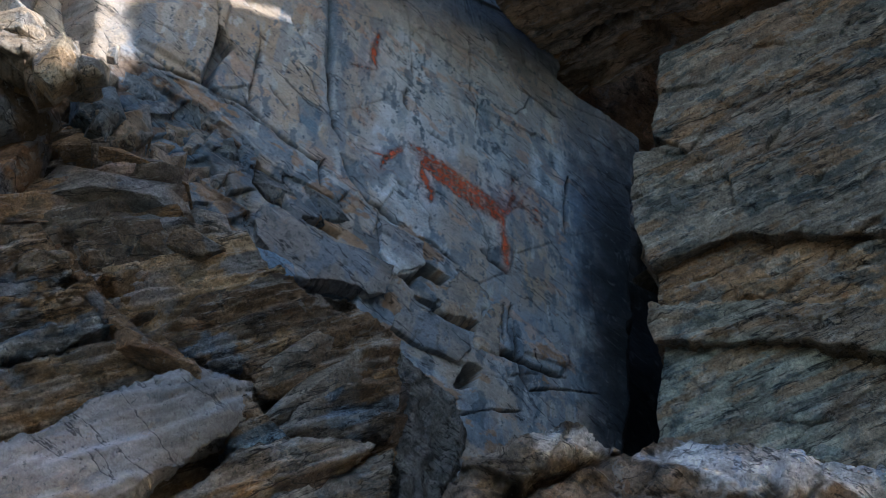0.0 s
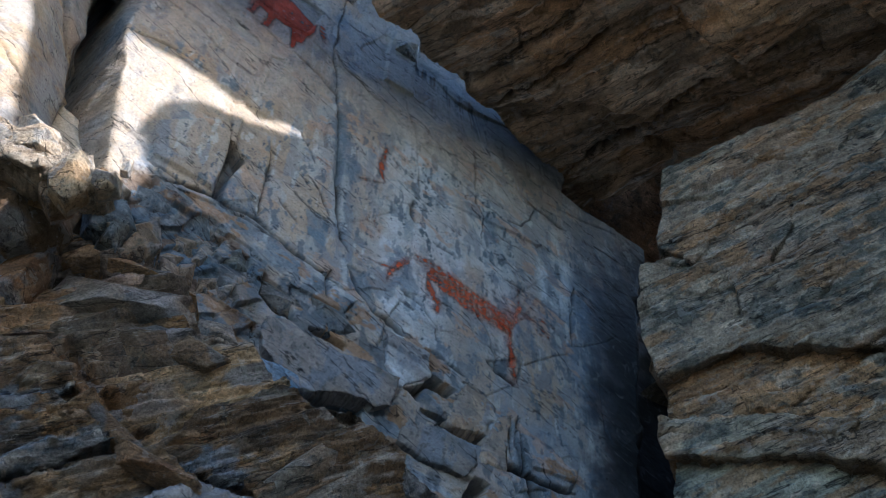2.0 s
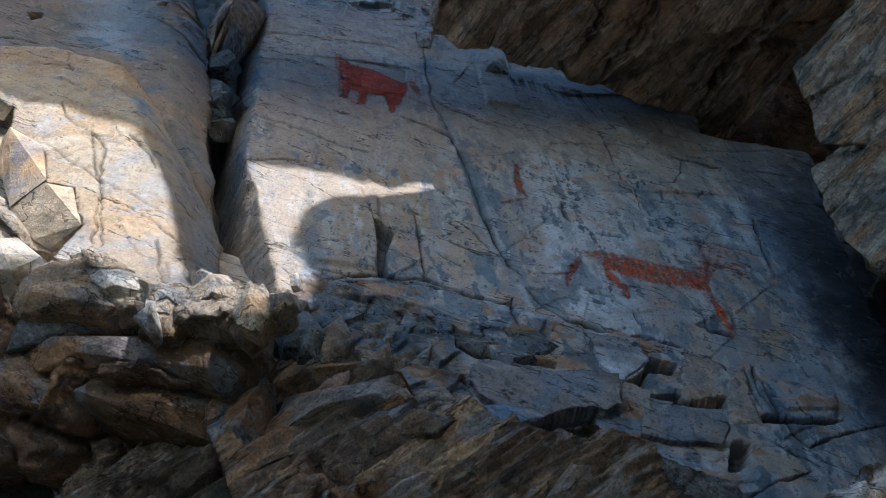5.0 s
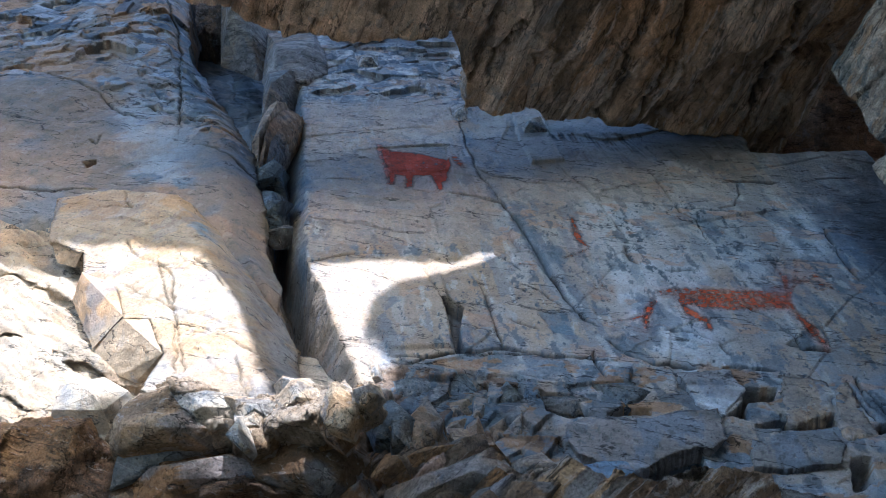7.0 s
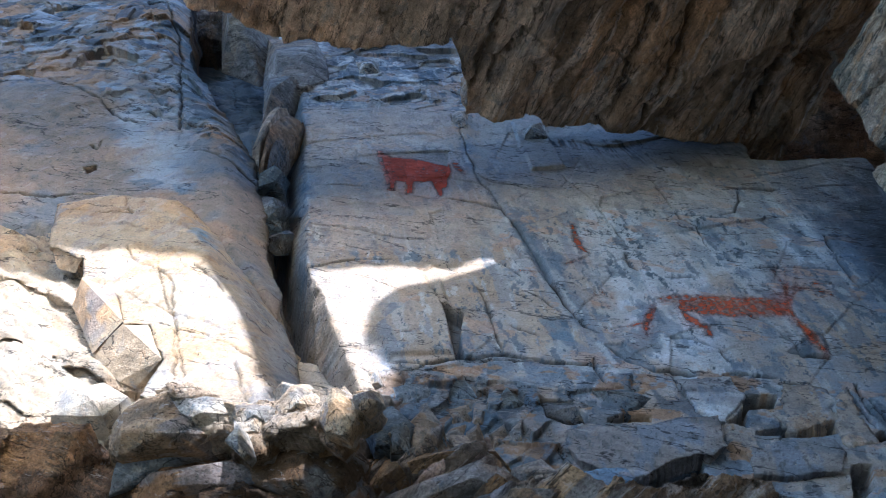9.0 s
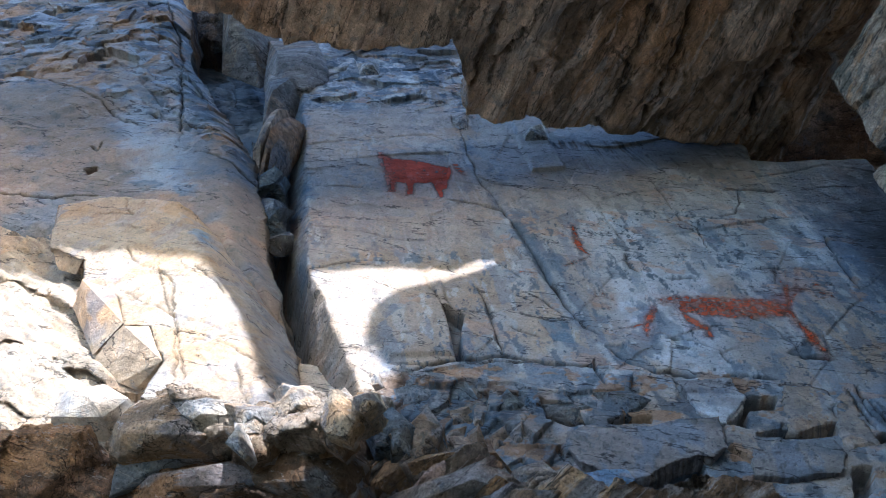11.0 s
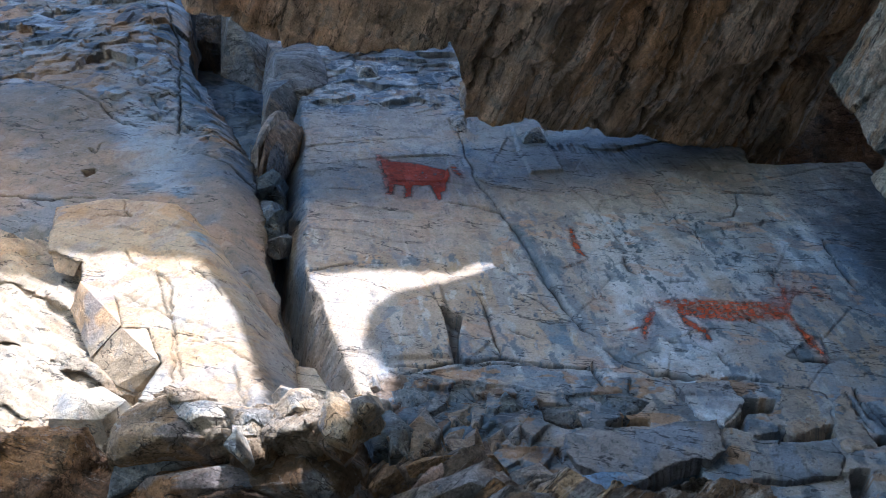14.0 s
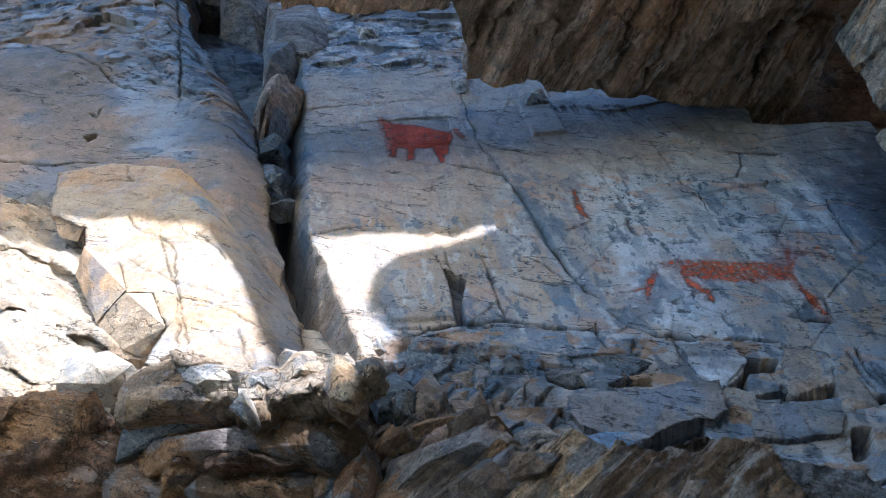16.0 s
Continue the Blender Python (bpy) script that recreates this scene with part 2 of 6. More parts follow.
    def lift(self, height, pts, edge=0.02, ragged=0.015, slope=(0, 0), colour=None, mix=0.0):
        """Raises (or sinks) all within an outline."""
        s, u, v = self.window(pts, edge + 2 * ragged + 0.02)
        m = smooth(-edge, edge, inside(pts, u, v) + ragged * fbm(u * 8, v * 8, self.k + 64, 5, 0.6))
        cu, cv = sum(p[0] for p in pts) / len(pts), sum(p[1] for p in pts) / len(pts)
        self.h[s] += m * (height + slope[0] * (u - cu) + slope[1] * (v - cv))
        if colour is not None:
            self.c[s] = self.c[s] * (1 - mix * m[..., None]) + mix * m[..., None] * np.array(colour)
        return self

    def tint(self, colour, scale, lo, hi, stretch=1.0, angle=0.0, mix=1.0, key=80, octaves=5, gain=0.55):
        """Lays a colour over where a broad noise is high."""
        p, q = self.turned(angle)
        self.paint(mix * smooth(lo, hi, fbm(p / (scale * stretch), q / scale, self.k + key, octaves, gain)), colour)
        return self

    def stain(self, colour, pts, soft=0.08, mix=0.8, ragged=0.06, patchy=0.5):
        """A stain with an outline of its own."""
        s, u, v = self.window(pts, soft + 2 * ragged)
        m = smooth(-soft, soft, inside(pts, u, v) + ragged * fbm(u * 6, v * 6, self.k + 71, 5, 0.65))
        m = m * mix * np.clip(1 - patchy + patchy * (0.6 + 1.2 * fbm(u * 4, v * 4, self.k + 72, 5, 0.6)), 0, 1)
        self.c[s] = self.c[s] * (1 - m[..., None]) + m[..., None] * np.array(colour)
        return self

    def streak(self, colour, pts, width, mix=0.8, ragged=0.03, patchy=0.4):
        s, u, v = self.window(pts, width + 2 * ragged)
        d, along = line_distance(pts, u, v)
        m = smooth(0, width * 0.6 + 0.01, width - d + ragged * fbm(u * 7, v * 7, self.k + 73, 5, 0.65))
        m = m * mix * np.clip(1 - patchy + patchy * (0.6 + 1.4 * fbm(u * 7, v * 7, self.k + 74, 5, 0.6)), 0, 1)
        self.c[s] = self.c[s] * (1 - m[..., None]) + m[..., None] * np.array(colour)
        return self

    def bend(self, a, b, slope, soft=0.1):
        """Turns the sheet back beyond a line, on the line's right as one goes from a to b."""
        dx, dy = b[0] - a[0], b[1] - a[1]
        n = math.hypot(dx, dy)
        d = ((self.u - a[0]) * dy - (self.v - a[1]) * dx) / n + 0.03 * fbm(self.u * 3, self.v * 3, self.k + 68, 5, 0.6)
        d = np.clip(d, 0, None)
        self.h -= slope * d * d / (d + soft)
        return self

    def rounded(self, depth, reach):
        """Wears the rim down."""
        self.h -= depth * (1 - np.clip(self.s0 / reach, 0, 1)) ** 2
        return self

    def height(self, u, v):
        i = np.clip(((u - self.u[0, 0]) / self.grain), 0, self.shape[0] - 1.01)
        j = np.clip(((v - self.v[0, 0]) / self.grain), 0, self.shape[1] - 1.01)
        a, b = np.floor(i).astype(int), np.floor(j).astype(int)
        f, g = i - a, j - b
        return (self.h[a, b] * (1 - f) + self.h[a + 1, b] * f) * (1 - g) + (self.h[a, b + 1] * (1 - f) + self.h[a + 1, b + 1] * f) * g

    def build(self, name, material, thick=0.3, parent=None, rows=9):
        nu, nv = self.shape
        o, n, eu, ev = (np.array(a) for a in (self.o, self.n, self.eu, self.ev))
        keep = (self.sd[:-1, :-1] > 0) & (self.sd[1:, :-1] > 0) & (self.sd[:-1, 1:] > 0) & (self.sd[1:, 1:] > 0)
        near = np.zeros(self.shape, bool)
        for a, b in ((0, 0), (1, 0), (0, 1), (1, 1)):
            near[a:nu - 1 + a, b:nv - 1 + b] |= ~keep
        gu, gv = np.gradient(self.sd, self.grain)
        g2 = gu * gu + gv * gv + 0.05
        pull = np.where(near & (self.sd > 0), self.sd, 0)
        self.u = self.u - np.clip(pull * gu / g2, -1.3 * self.grain, 1.3 * self.grain)
        self.v = self.v - np.clip(pull * gv / g2, -1.3 * self.grain, 1.3 * self.grain)
        P = o + self.u[..., None] * eu + self.v[..., None] * ev + self.h[..., None] * n
        idx = np.arange(nu * nv).reshape(nu, nv)
        quads = np.stack([idx[:-1, :-1], idx[1:, :-1], idx[1:, 1:], idx[:-1, 1:]], -1)[keep]
        pad = np.pad(keep, 1)
        rim = []
        for da, db, e0, e1 in ((-1, 0, (0, 1), (0, 0)), (1, 0, (1, 0), (1, 1)), (0, -1, (0, 0), (1, 0)), (0, 1, (1, 1), (0, 1))):
            edge = keep & ~pad[1 + da:1 + da + keep.shape[0], 1 + db:1 + db + keep.shape[1]]
            a, b = np.nonzero(edge)
            rim.append(np.stack([idx[a + e0[0], b + e0[1]], idx[a + e1[0], b + e1[1]]], -1))
        rim = np.concatenate(rim)
        verts, cols, faces = [P.reshape(-1, 3)], [self.c.reshape(-1, 3)], [quads]
        ring = np.unique(rim)
        count, last = nu * nv, None
        U, Vv, C = self.u.ravel()[ring], self.v.ravel()[ring], self.c.reshape(-1, 3)[ring]
        calm = self.h.copy()
        for axis in (0, 1):
            w, n_ = 9, calm.shape[axis]
            lim = np.clip(np.arange(-w, n_ + w), 0, n_ - 1)
            run = np.cumsum(np.take(calm, lim, axis=axis), axis=axis)
            calm = (np.take(run, np.arange(2 * w, n_ + 2 * w), axis=axis) - np.take(run, np.arange(0, n_), axis=axis)) / (2 * w)
        calm = np.minimum(calm.ravel()[ring], self.h.ravel()[ring])
        slide = 0.03 * min(1, thick / 0.3)
        su, sv = np.gradient(self.s0, self.grain)
        s2 = np.sqrt(su * su + sv * sv + 0.05)
        GU, GV, off = (su / s2).ravel()[ring], (sv / s2).ravel()[ring], np.clip(self.s0.ravel()[ring], -0.05, 0.05)
        prev = ring
        for row in range(1, rows + 1):
            w = thick * (row / rows) ** 2.3
            wob = 0.2 * w / row * fbm(U * 7 + row * 3.1, Vv * 7, self.k + 90, 4)
            into = slide * (0.5 + 1.5 * fbm(U * 5 + w * 6, Vv * 5 - w * 6, self.k + 92, 5, 0.6)) * min(1, row / 2) - off * min(1, row / 3)
            verts.append(o + (U + into * GU)[:, None] * eu + (Vv + into * GV)[:, None] * ev + (calm - w - wob)[:, None] * n)
            if self.side and row == 2:
                C = 0.3 * C + 0.7 * np.array(self.side)
            cols.append(C * (0.9 + 0.25 * fbm(U * 4 + w * 5, Vv * 4 - w * 7, self.k + 91, 4))[:, None])
            cur = np.arange(count, count + len(ring))
            m1, m2 = np.searchsorted(ring, rim[:, 0]), np.searchsorted(ring, rim[:, 1])
            faces.append(np.stack([prev[m2], prev[m1], cur[m1], cur[m2]], -1))
            prev, count = cur, count + len(ring)
        verts, cols, faces = np.concatenate(verts), np.clip(np.concatenate(cols), 0.005, 0.95), np.concatenate(faces)
        used = np.unique(faces)
        to = np.full(len(verts), -1)
        to[used] = np.arange(len(used))
        return mesh_part(name, verts[used], to[faces], cols[used], material, parent)


def shade_word(c):
    r, g, b = c
    if b > r * 1.04:
        return "slate-blue" if g < 0.28 else "pale blue-grey"
    if g < 0.13:
        return "dark brown"
    if r > b * 1.3:
        return "brown" if g < 0.26 else "tan"
    return "grey" if g < 0.36 else "pale grey"


def mesh_part(name, verts, faces, cols, material, parent=None, flat=False):
    me = bpy.data.meshes.new(name)
    me.vertices.add(len(verts))
    me.vertices.foreach_set("co", np.ascontiguousarray(verts, dtype=np.float32).ravel())
    nf, per = faces.shape
    me.loops.add(nf * per)
    me.loops.foreach_set("vertex_index", np.ascontiguousarray(faces, dtype=np.int32).ravel())
    me.polygons.add(nf)
    me.polygons.foreach_set("loop_start", np.arange(0, nf * per, per, dtype=np.int32))
    me.polygons.foreach_set("use_smooth", np.full(nf, not flat))
    me.update(calc_edges=True)
    me.validate()
    at = me.color_attributes.new("tone", "FLOAT_COLOR", "POINT")
    at.data.foreach_set("color", (cols if cols.shape[1] == 4 else np.concatenate([cols, np.ones((len(cols), 1))], 1)).astype(np.float32).ravel())
    me.materials.append(material)
    ob = new(name, me)
    if isinstance(parent, tuple):
        label, category, group = parent
        return tagged(ob, shade_word(cols[:, :3].mean(0)) + " " + label, category, group)
    ob.parent = parent
    return ob


def hull(points, seed, rough=0.03, levels=3):
    """A broken block: the hull of some points, its faces cut finer and roughened."""
    bm = bmesh.new()
    for p in points:
        bm.verts.new(p)
    out = bmesh.ops.convex_hull(bm, input=bm.verts)
    bmesh.ops.delete(bm, geom=list({q for q in out["geom_interior"] + out["geom_unused"] if isinstance(q, bmesh.types.BMVert)}), context="VERTS")
    bmesh.ops.triangulate(bm, faces=bm.faces)
    bm.verts.index_update()
    v = np.array([p.co[:] for p in bm.verts])
    f = np.array([[p.index for p in q.verts] for q in bm.faces])
    bm.free()
    mid, size = v.mean(0), np.ptp(v, axis=0).mean()
    for level in range(levels):
        e = np.sort(np.concatenate([f[:, [0, 1]], f[:, [1, 2]], f[:, [2, 0]]]), 1)
        e, back = np.unique(e, axis=0, return_inverse=True)
        a, b, c = (len(v) + back.reshape(3, -1))
        v = np.concatenate([v, v[e].mean(1)])
        f = np.concatenate([np.stack(q, 1) for q in ((f[:, 0], a, c), (a, f[:, 1], b), (c, b, f[:, 2]), (a, b, c))])
    q = v / size * 2.2 + seed * 3.7
    out = (v - mid) / (np.linalg.norm(v - mid, axis=1)[:, None] + 1e-6)
    bump = fbm(q[:, 0] + q[:, 2] * 0.6, q[:, 1] - q[:, 2] * 0.8, seed, 5, 0.6) + 0.5 * fbm(q[:, 1] * 3, q[:, 2] * 3 + q[:, 0] * 2, seed + 5, 4, 0.6)
    ledge = np.abs(fbm(q[:, 2] * 2 + q[:, 0], q[:, 1] * 0.6, seed + 8, 3))
    v = v + out * (rough * size * (bump - 0.8 * ledge))[:, None]
    return v, f, q


def rock_tone(q, colour, seed, vary):
    rng = np.random.RandomState(seed)
    tone = fbm(q[:, 0] - q[:, 1], q[:, 2] * 3 + 0.5 * q[:, 1], seed + 3, 6, 0.7)
    c = np.array(colour) * (1 + vary * rng.uniform(-1, 1)) * (1 + 0.45 * tone)[:, None]
    rust, slate = np.clip(2 * fbm(q[:, 1], q[:, 2], seed + 9, 4), 0, 1)[:, None], smooth(0.25, 0.4, fbm(q[:, 0] * 1.3, q[:, 2] * 1.3, seed + 19, 5))[:, None]
    c = c * (1 - 0.35 * rust * np.array((0.1, 0.5, 0.9)))
    c = c * (1 - 0.5 * slate) + 0.5 * slate * np.array((0.15, 0.19, 0.24))
    return np.clip(c, 0.01, 0.9)


def stone(name, place, size, seed, colour, material, parent=None, turn=(0, 0, 0), vary=0.25):
    """A loose stone with flat broken sides, stretched to its size."""
    rng = np.random.RandomState(seed)
    p = rng.uniform(-1, 1, (15, 3))
    p = p / np.maximum(np.abs(p).max(1), 0.7 * np.linalg.norm(p, axis=1))[:, None] * rng.uniform(0.8, 1.0, (15, 1))
    m = np.array(Euler([radians(a) for a in turn]).to_matrix())
    v, f, q = hull(p * np.array(size) @ m.T, seed, 0.01)
    ob = mesh_part(name, v, f, rock_tone(q, colour, seed, vary), material, parent)
    ob.data.set_sharp_from_angle(angle=0.3)
    ob.location = place
    return ob


def chunk(thing, place, facing, outline, depth, colour, seed, material, crown=0.25, name="block"):
    """A block that stands out of the rock behind it: its outline in metres about its place, broken facets before and its root behind."""
    rng = np.random.RandomState(seed)
    n = Vector(facing[0]).normalized()
    eu = (Vector(facing[1]) - Vector(facing[1]).dot(n) * n).normalized()
    n, eu, ev = np.array(n), np.array(eu), np.array(n.cross(eu))
    o = np.array(outline)
    mid = o.mean(0)
    r = np.hypot(*(o - mid).T).mean()
    pts = [(*(mid + (p - mid) * rng.uniform(1.0, 1.16)), r * rng.uniform(-0.5, -0.05)) for p in o]
    pts += [(*(mid + (p - mid) * rng.uniform(0.3, 0.7)), r * crown * rng.uniform(0.3, 1.0)) for p in o[rng.permutation(len(o))[:3]]]
    pts += [(*(mid + (p - mid) * 1.35), -depth) for p in o]
    v, f, q = hull([a * eu + b * ev + c * n for a, b, c in pts], seed, 0.008)
    ob = mesh_part(name, v, f, rock_tone(q, colour, seed, 0.1), material, thing)
    ob.data.set_sharp_from_angle(angle=0.3)
    ob.location = place
    return ob


def pigment(name, sheet, outline, colour, cover=1.0, ragged=0.02, seed=1, grain=0.007, parent=None, fray=9.0):
    """A thin coat of old paint that follows the wall, worn through in spots."""
    us, vs = [p[0] for p in outline], [p[1] for p in outline]
    u, v = np.meshgrid(np.arange(min(us) - 0.05, max(us) + 0.05, grain), np.arange(min(vs) - 0.05, max(vs) + 0.05, grain), indexing="ij")
    sd = inside(outline, u, v) + ragged * fbm(u * 14, v * 14, seed, 5, 0.7)
    worn = np.clip(cover + (1.25 - cover) * 1.1 * fbm(u * fray, v * fray * 1.6, seed + 5, 6, 0.75), 0, 1)
    alpha = smooth(-0.012, 0.028, sd) * worn * 0.84
    on = sd > -0.01
    keep = on[:-1, :-1] & on[1:, 1:] & on[1:, :-1] & on[:-1, 1:]
    nu, nv = u.shape
    idx = np.arange(nu * nv).reshape(nu, nv)
    quads = np.stack([idx[:-1, :-1], idx[1:, :-1], idx[1:, 1:], idx[:-1, 1:]], -1)[keep]
    o, n, eu, ev = (np.array(a) for a in (sheet.o, sheet.n, sheet.eu, sheet.ev))
    P = o + u[..., None] * eu + v[..., None] * ev + (sheet.height(u, v) + 0.004)[..., None] * n
    C = np.concatenate([np.clip(np.array(colour) * (1 + 0.35 * fbm(u * 5, v * 5, seed + 9, 5, 0.6))[..., None], 0.01, 0.9), alpha[..., None]], -1)
    used = np.unique(quads)
    to = np.full(nu * nv, -1)
    to[used] = np.arange(len(used))
    return mesh_part(name, P.reshape(-1, 3)[used], to[quads], C.reshape(-1, 4)[used], PIGMENT, parent)


# ---- cliff ----
# the painted wall
wall = Sheet((-0.878, 3.845, 6.122), (0.547, -0.837, -0.021), (0.796, 0.528, -0.297), [(-3.28, 4.84), (-2.33, 1.22), (-2.04, 0.32), (-1.91, -0.19), (-1.71, -0.73), (-1.49, -1.00), (-1.24, -1.03), (-1.03, -1.03), (-0.86, -1.03), (-0.63, -1.23), (-0.16, -1.62), (-0.10, -1.55), (0.31, -1.66), (0.60, -1.59), (1.03, -1.53), (1.25, -1.49), (1.44, -1.57), (1.79, -1.93), (4.6, -1.2), (4.6, 2.42)] + [(2.55, 2.31), (2.13, 2.26), (1.91, 2.20), (1.62, 2.20), (1.59, 2.50)] + [(1.51, 3.11), (-1.06, 4.95)], 0.0085, 0.02, 1, (0.3, 0.275, 0.26))
wall.paint(smooth(-0.9, 1.3, wall.u + 0.25 * fbm(wall.u, wall.v, 5, 4)), (0.345, 0.33, 0.33))
wall.tint((0.22, 0.262, 0.32), 0.5, 0.0, 0.4, 2.2, 108, 0.6, 80).tint((0.34, 0.28, 0.225), 0.45, 0.1, 0.5, 1.6, 108, 0.5, 81).tint((0.36, 0.41, 0.48), 0.25, 0.2, 0.5, 3.5, 108, 0.6, 82)
# pale washes, dark slate patches and tan fields
PALE, SLATE, TAN = (0.5, 0.55, 0.62), (0.11, 0.155, 0.225), (0.38, 0.3, 0.23)
wall.stain(PALE, [(0.07, 1.95), (0.35, 1.97), (0.56, 1.12), (0.80, 0.43), (0.98, -0.37), (0.74, -0.39), (0.41, 0.27), (0.22, 0.94)], 0.14, 0.95, 0.12, 0.35)
wall.stain(PALE, [(0.84, -0.06), (1.04, -0.15), (1.23, -0.74), (1.06, -0.85), (0.82, -0.64)], 0.08, 0.85, 0.1, 0.35)
wall.stain(PALE, [(0.68, 2.00), (0.91, 1.92), (1.24, 0.60), (1.11, 0.46)], 0.1, 0.8, 0.1, 0.4)
wall.stain(PALE, [(1.71, 1.29), (2.00, 1.32), (2.03, 0.87), (1.76, 0.71)], 0.08, 0.6, 0.1)
wall.stain(PALE, [(-1.63, 3.03), (-1.04, 3.19), (-0.88, 2.28), (-1.42, 2.14)], 0.12, 0.55, 0.1)
wall.stain(TAN, [(-0.54, 0.38), (-0.06, 0.35), (0.25, -0.22), (0.08, -0.46), (-0.32, -0.39)], 0.1, 0.7, 0.1)
wall.stain(TAN, [(-1.79, 0.93), (-0.96, 1.08), (-0.72, 0.50), (-1.52, 0.36)], 0.15, 0.5, 0.15)
wall.stain(TAN, [(-2.15, 2.87), (-1.64, 2.79), (-1.56, 1.83), (-1.97, 1.90)], 0.12, 0.5, 0.15)
wall.stain((0.36, 0.29, 0.22), [(-1.77, 0.41), (-1.16, 0.68), (-0.32, 0.75), (-0.37, 0.33), (-0.59, -0.52), (-1.12, -0.62), (-1.35, -0.37)], 0.1, 0.8, 0.1, 0.3)
wall.stain((0.36, 0.2, 0.12), [(0.27, 0.32), (0.45, 0.30), (0.42, 0.11), (0.29, 0.13)], 0.03, 0.6, 0.03)
wall.stain(SLATE, [(1.81, 1.38), (2.63, 1.87), (2.37, 0.20), (1.90, 0.27), (1.80, 0.71)], 0.15, 0.55, 0.15)
wall.stain(SLATE, [(-0.32, 1.05), (-0.08, 0.84), (0.22, 0.25), (0.29, -0.05), (0.14, -0.00), (-0.06, 0.42)], 0.05, 0.7, 0.06)
wall.stain(SLATE, [(0.06, -0.27), (0.25, -0.22), (0.32, -0.43), (0.11, -0.45)], 0.03, 0.8, 0.05)
wall.stain(SLATE, [(1.10, 1.29), (1.24, 1.26), (1.32, 0.88), (1.23, 0.81)], 0.03, 0.75, 0.05)
wall.stain((0.2, 0.33, 0.5), [(-1.68, 1.27), (-1.26, 1.26), (-1.06, 1.11), (-1.50, 1.08)], 0.03, 0.55, 0.04)
wall.stain((0.2, 0.33, 0.5), [(-0.94, 1.25), (-0.86, 1.34), (-0.83, 1.01), (-0.89, 0.93)], 0.02, 0.6, 0.02)
wall.stain((0.12, 0.24, 0.36), [(-2.12, 1.79), (-1.94, 1.76), (-1.88, 1.39), (-2.03, 1.33)], 0.03, 0.85, 0.05)
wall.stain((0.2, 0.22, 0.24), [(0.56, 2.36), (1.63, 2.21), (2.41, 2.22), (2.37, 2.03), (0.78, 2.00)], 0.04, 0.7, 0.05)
def wash(colour, soft, mix, line):
    wall.stain(colour, line, soft, mix, 0.09, 0.4)


wash((0.47, 0.54, 0.64), 0.1, 0.75, [(-0.04, 1.85), (0.34, 2.44), (0.93, 0.88), (1.26, -0.60), (1.02, -0.81), (0.72, 0.27)])
wash((0.45, 0.52, 0.62), 0.08, 0.7, [(0.72, 2.10), (0.99, 2.25), (1.43, 1.03), (1.48, 0.34), (1.28, 0.50)])
wash((0.45, 0.53, 0.66), 0.06, 0.75, [(1.59, 1.20), (1.91, 1.38), (2.05, 0.71), (1.76, 0.75)])
wash((0.15, 0.22, 0.34), 0.07, 0.75, [(1.95, 1.18), (2.25, 1.16), (2.45, -0.12), (2.07, 0.22)])
wash((0.16, 0.23, 0.33), 0.06, 0.7, [(1.92, -0.55), (2.29, -0.47), (2.60, -0.76), (2.29, -0.93), (1.93, -0.95)])
wash((0.38, 0.31, 0.24), 0.06, 0.7, [(1.70, 0.02), (2.09, 0.12), (2.19, -0.22), (1.93, -0.38)])
wash((0.4, 0.33, 0.26), 0.05, 0.7, [(-0.48, 0.28), (-0.08, 0.31), (0.34, -0.35), (0.23, -0.58), (-0.21, -0.28)])
wash((0.38, 0.33, 0.29), 0.06, 0.6, [(1.14, -0.31), (1.53, -0.19), (1.76, -0.67), (1.36, -0.57)])
wash((0.12, 0.17, 0.25), 0.04, 0.75, [(-0.34, 1.01), (-0.23, 1.17), (0.31, -0.12), (0.26, -0.23), (-0.04, 0.37)])
wash((0.14, 0.2, 0.29), 0.05, 0.7, [(1.07, 1.21), (1.31, 1.40), (1.44, 0.89), (1.29, 0.65)])
wash((0.42, 0.47, 0.54), 0.04, 0.75, [(0.05, -0.47), (0.62, -0.47), (0.84, -0.60), (0.53, -0.84), (0.24, -0.71)])
wash((0.42, 0.37, 0.32), 0.04, 0.75, [(0.46, -0.98), (0.97, -0.93), (0.88, -1.15), (0.60, -1.24)])
wash((0.5, 0.54, 0.58), 0.05, 0.7, [(0.84, -0.19), (1.11, -0.57), (1.16, -0.71), (1.03, -0.91), (0.90, -0.74)])
wash((0.38, 0.35, 0.34), 0.05, 0.6, [(1.17, -1.02), (1.64, -0.95), (1.65, -1.18), (1.20, -1.22)])
for line in ([(0.19, 1.56), (0.31, 1.74), (1.03, 0.03), (0.95, -0.11)], [(0.83, 1.82), (0.93, 1.96), (1.60, -0.00), (1.47, -0.13)], [(-0.11, -0.50), (0.19, -0.31), (0.37, -0.43), (0.11, -0.70)], [(1.05, 1.21), (1.35, 1.24), (1.40, 0.72), (1.16, 0.70)]):
    wall.zone(line, 0.04, 0.06).tint((0.05, 0.085, 0.125), 0.035, 0.25, 0.32, 2, 108, 0.9, 100)
wall.zone()
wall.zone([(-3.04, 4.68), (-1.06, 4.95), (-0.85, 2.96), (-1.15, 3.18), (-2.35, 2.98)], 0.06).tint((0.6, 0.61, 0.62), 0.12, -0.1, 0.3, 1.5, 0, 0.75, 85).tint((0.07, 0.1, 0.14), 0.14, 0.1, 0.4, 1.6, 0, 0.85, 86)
wall.blocks(0.03, 0.3, 25, 1.3, 0.3, 0.12, 0.03, 0.02, 0.85, 0.3, 8, 0.15).zone()
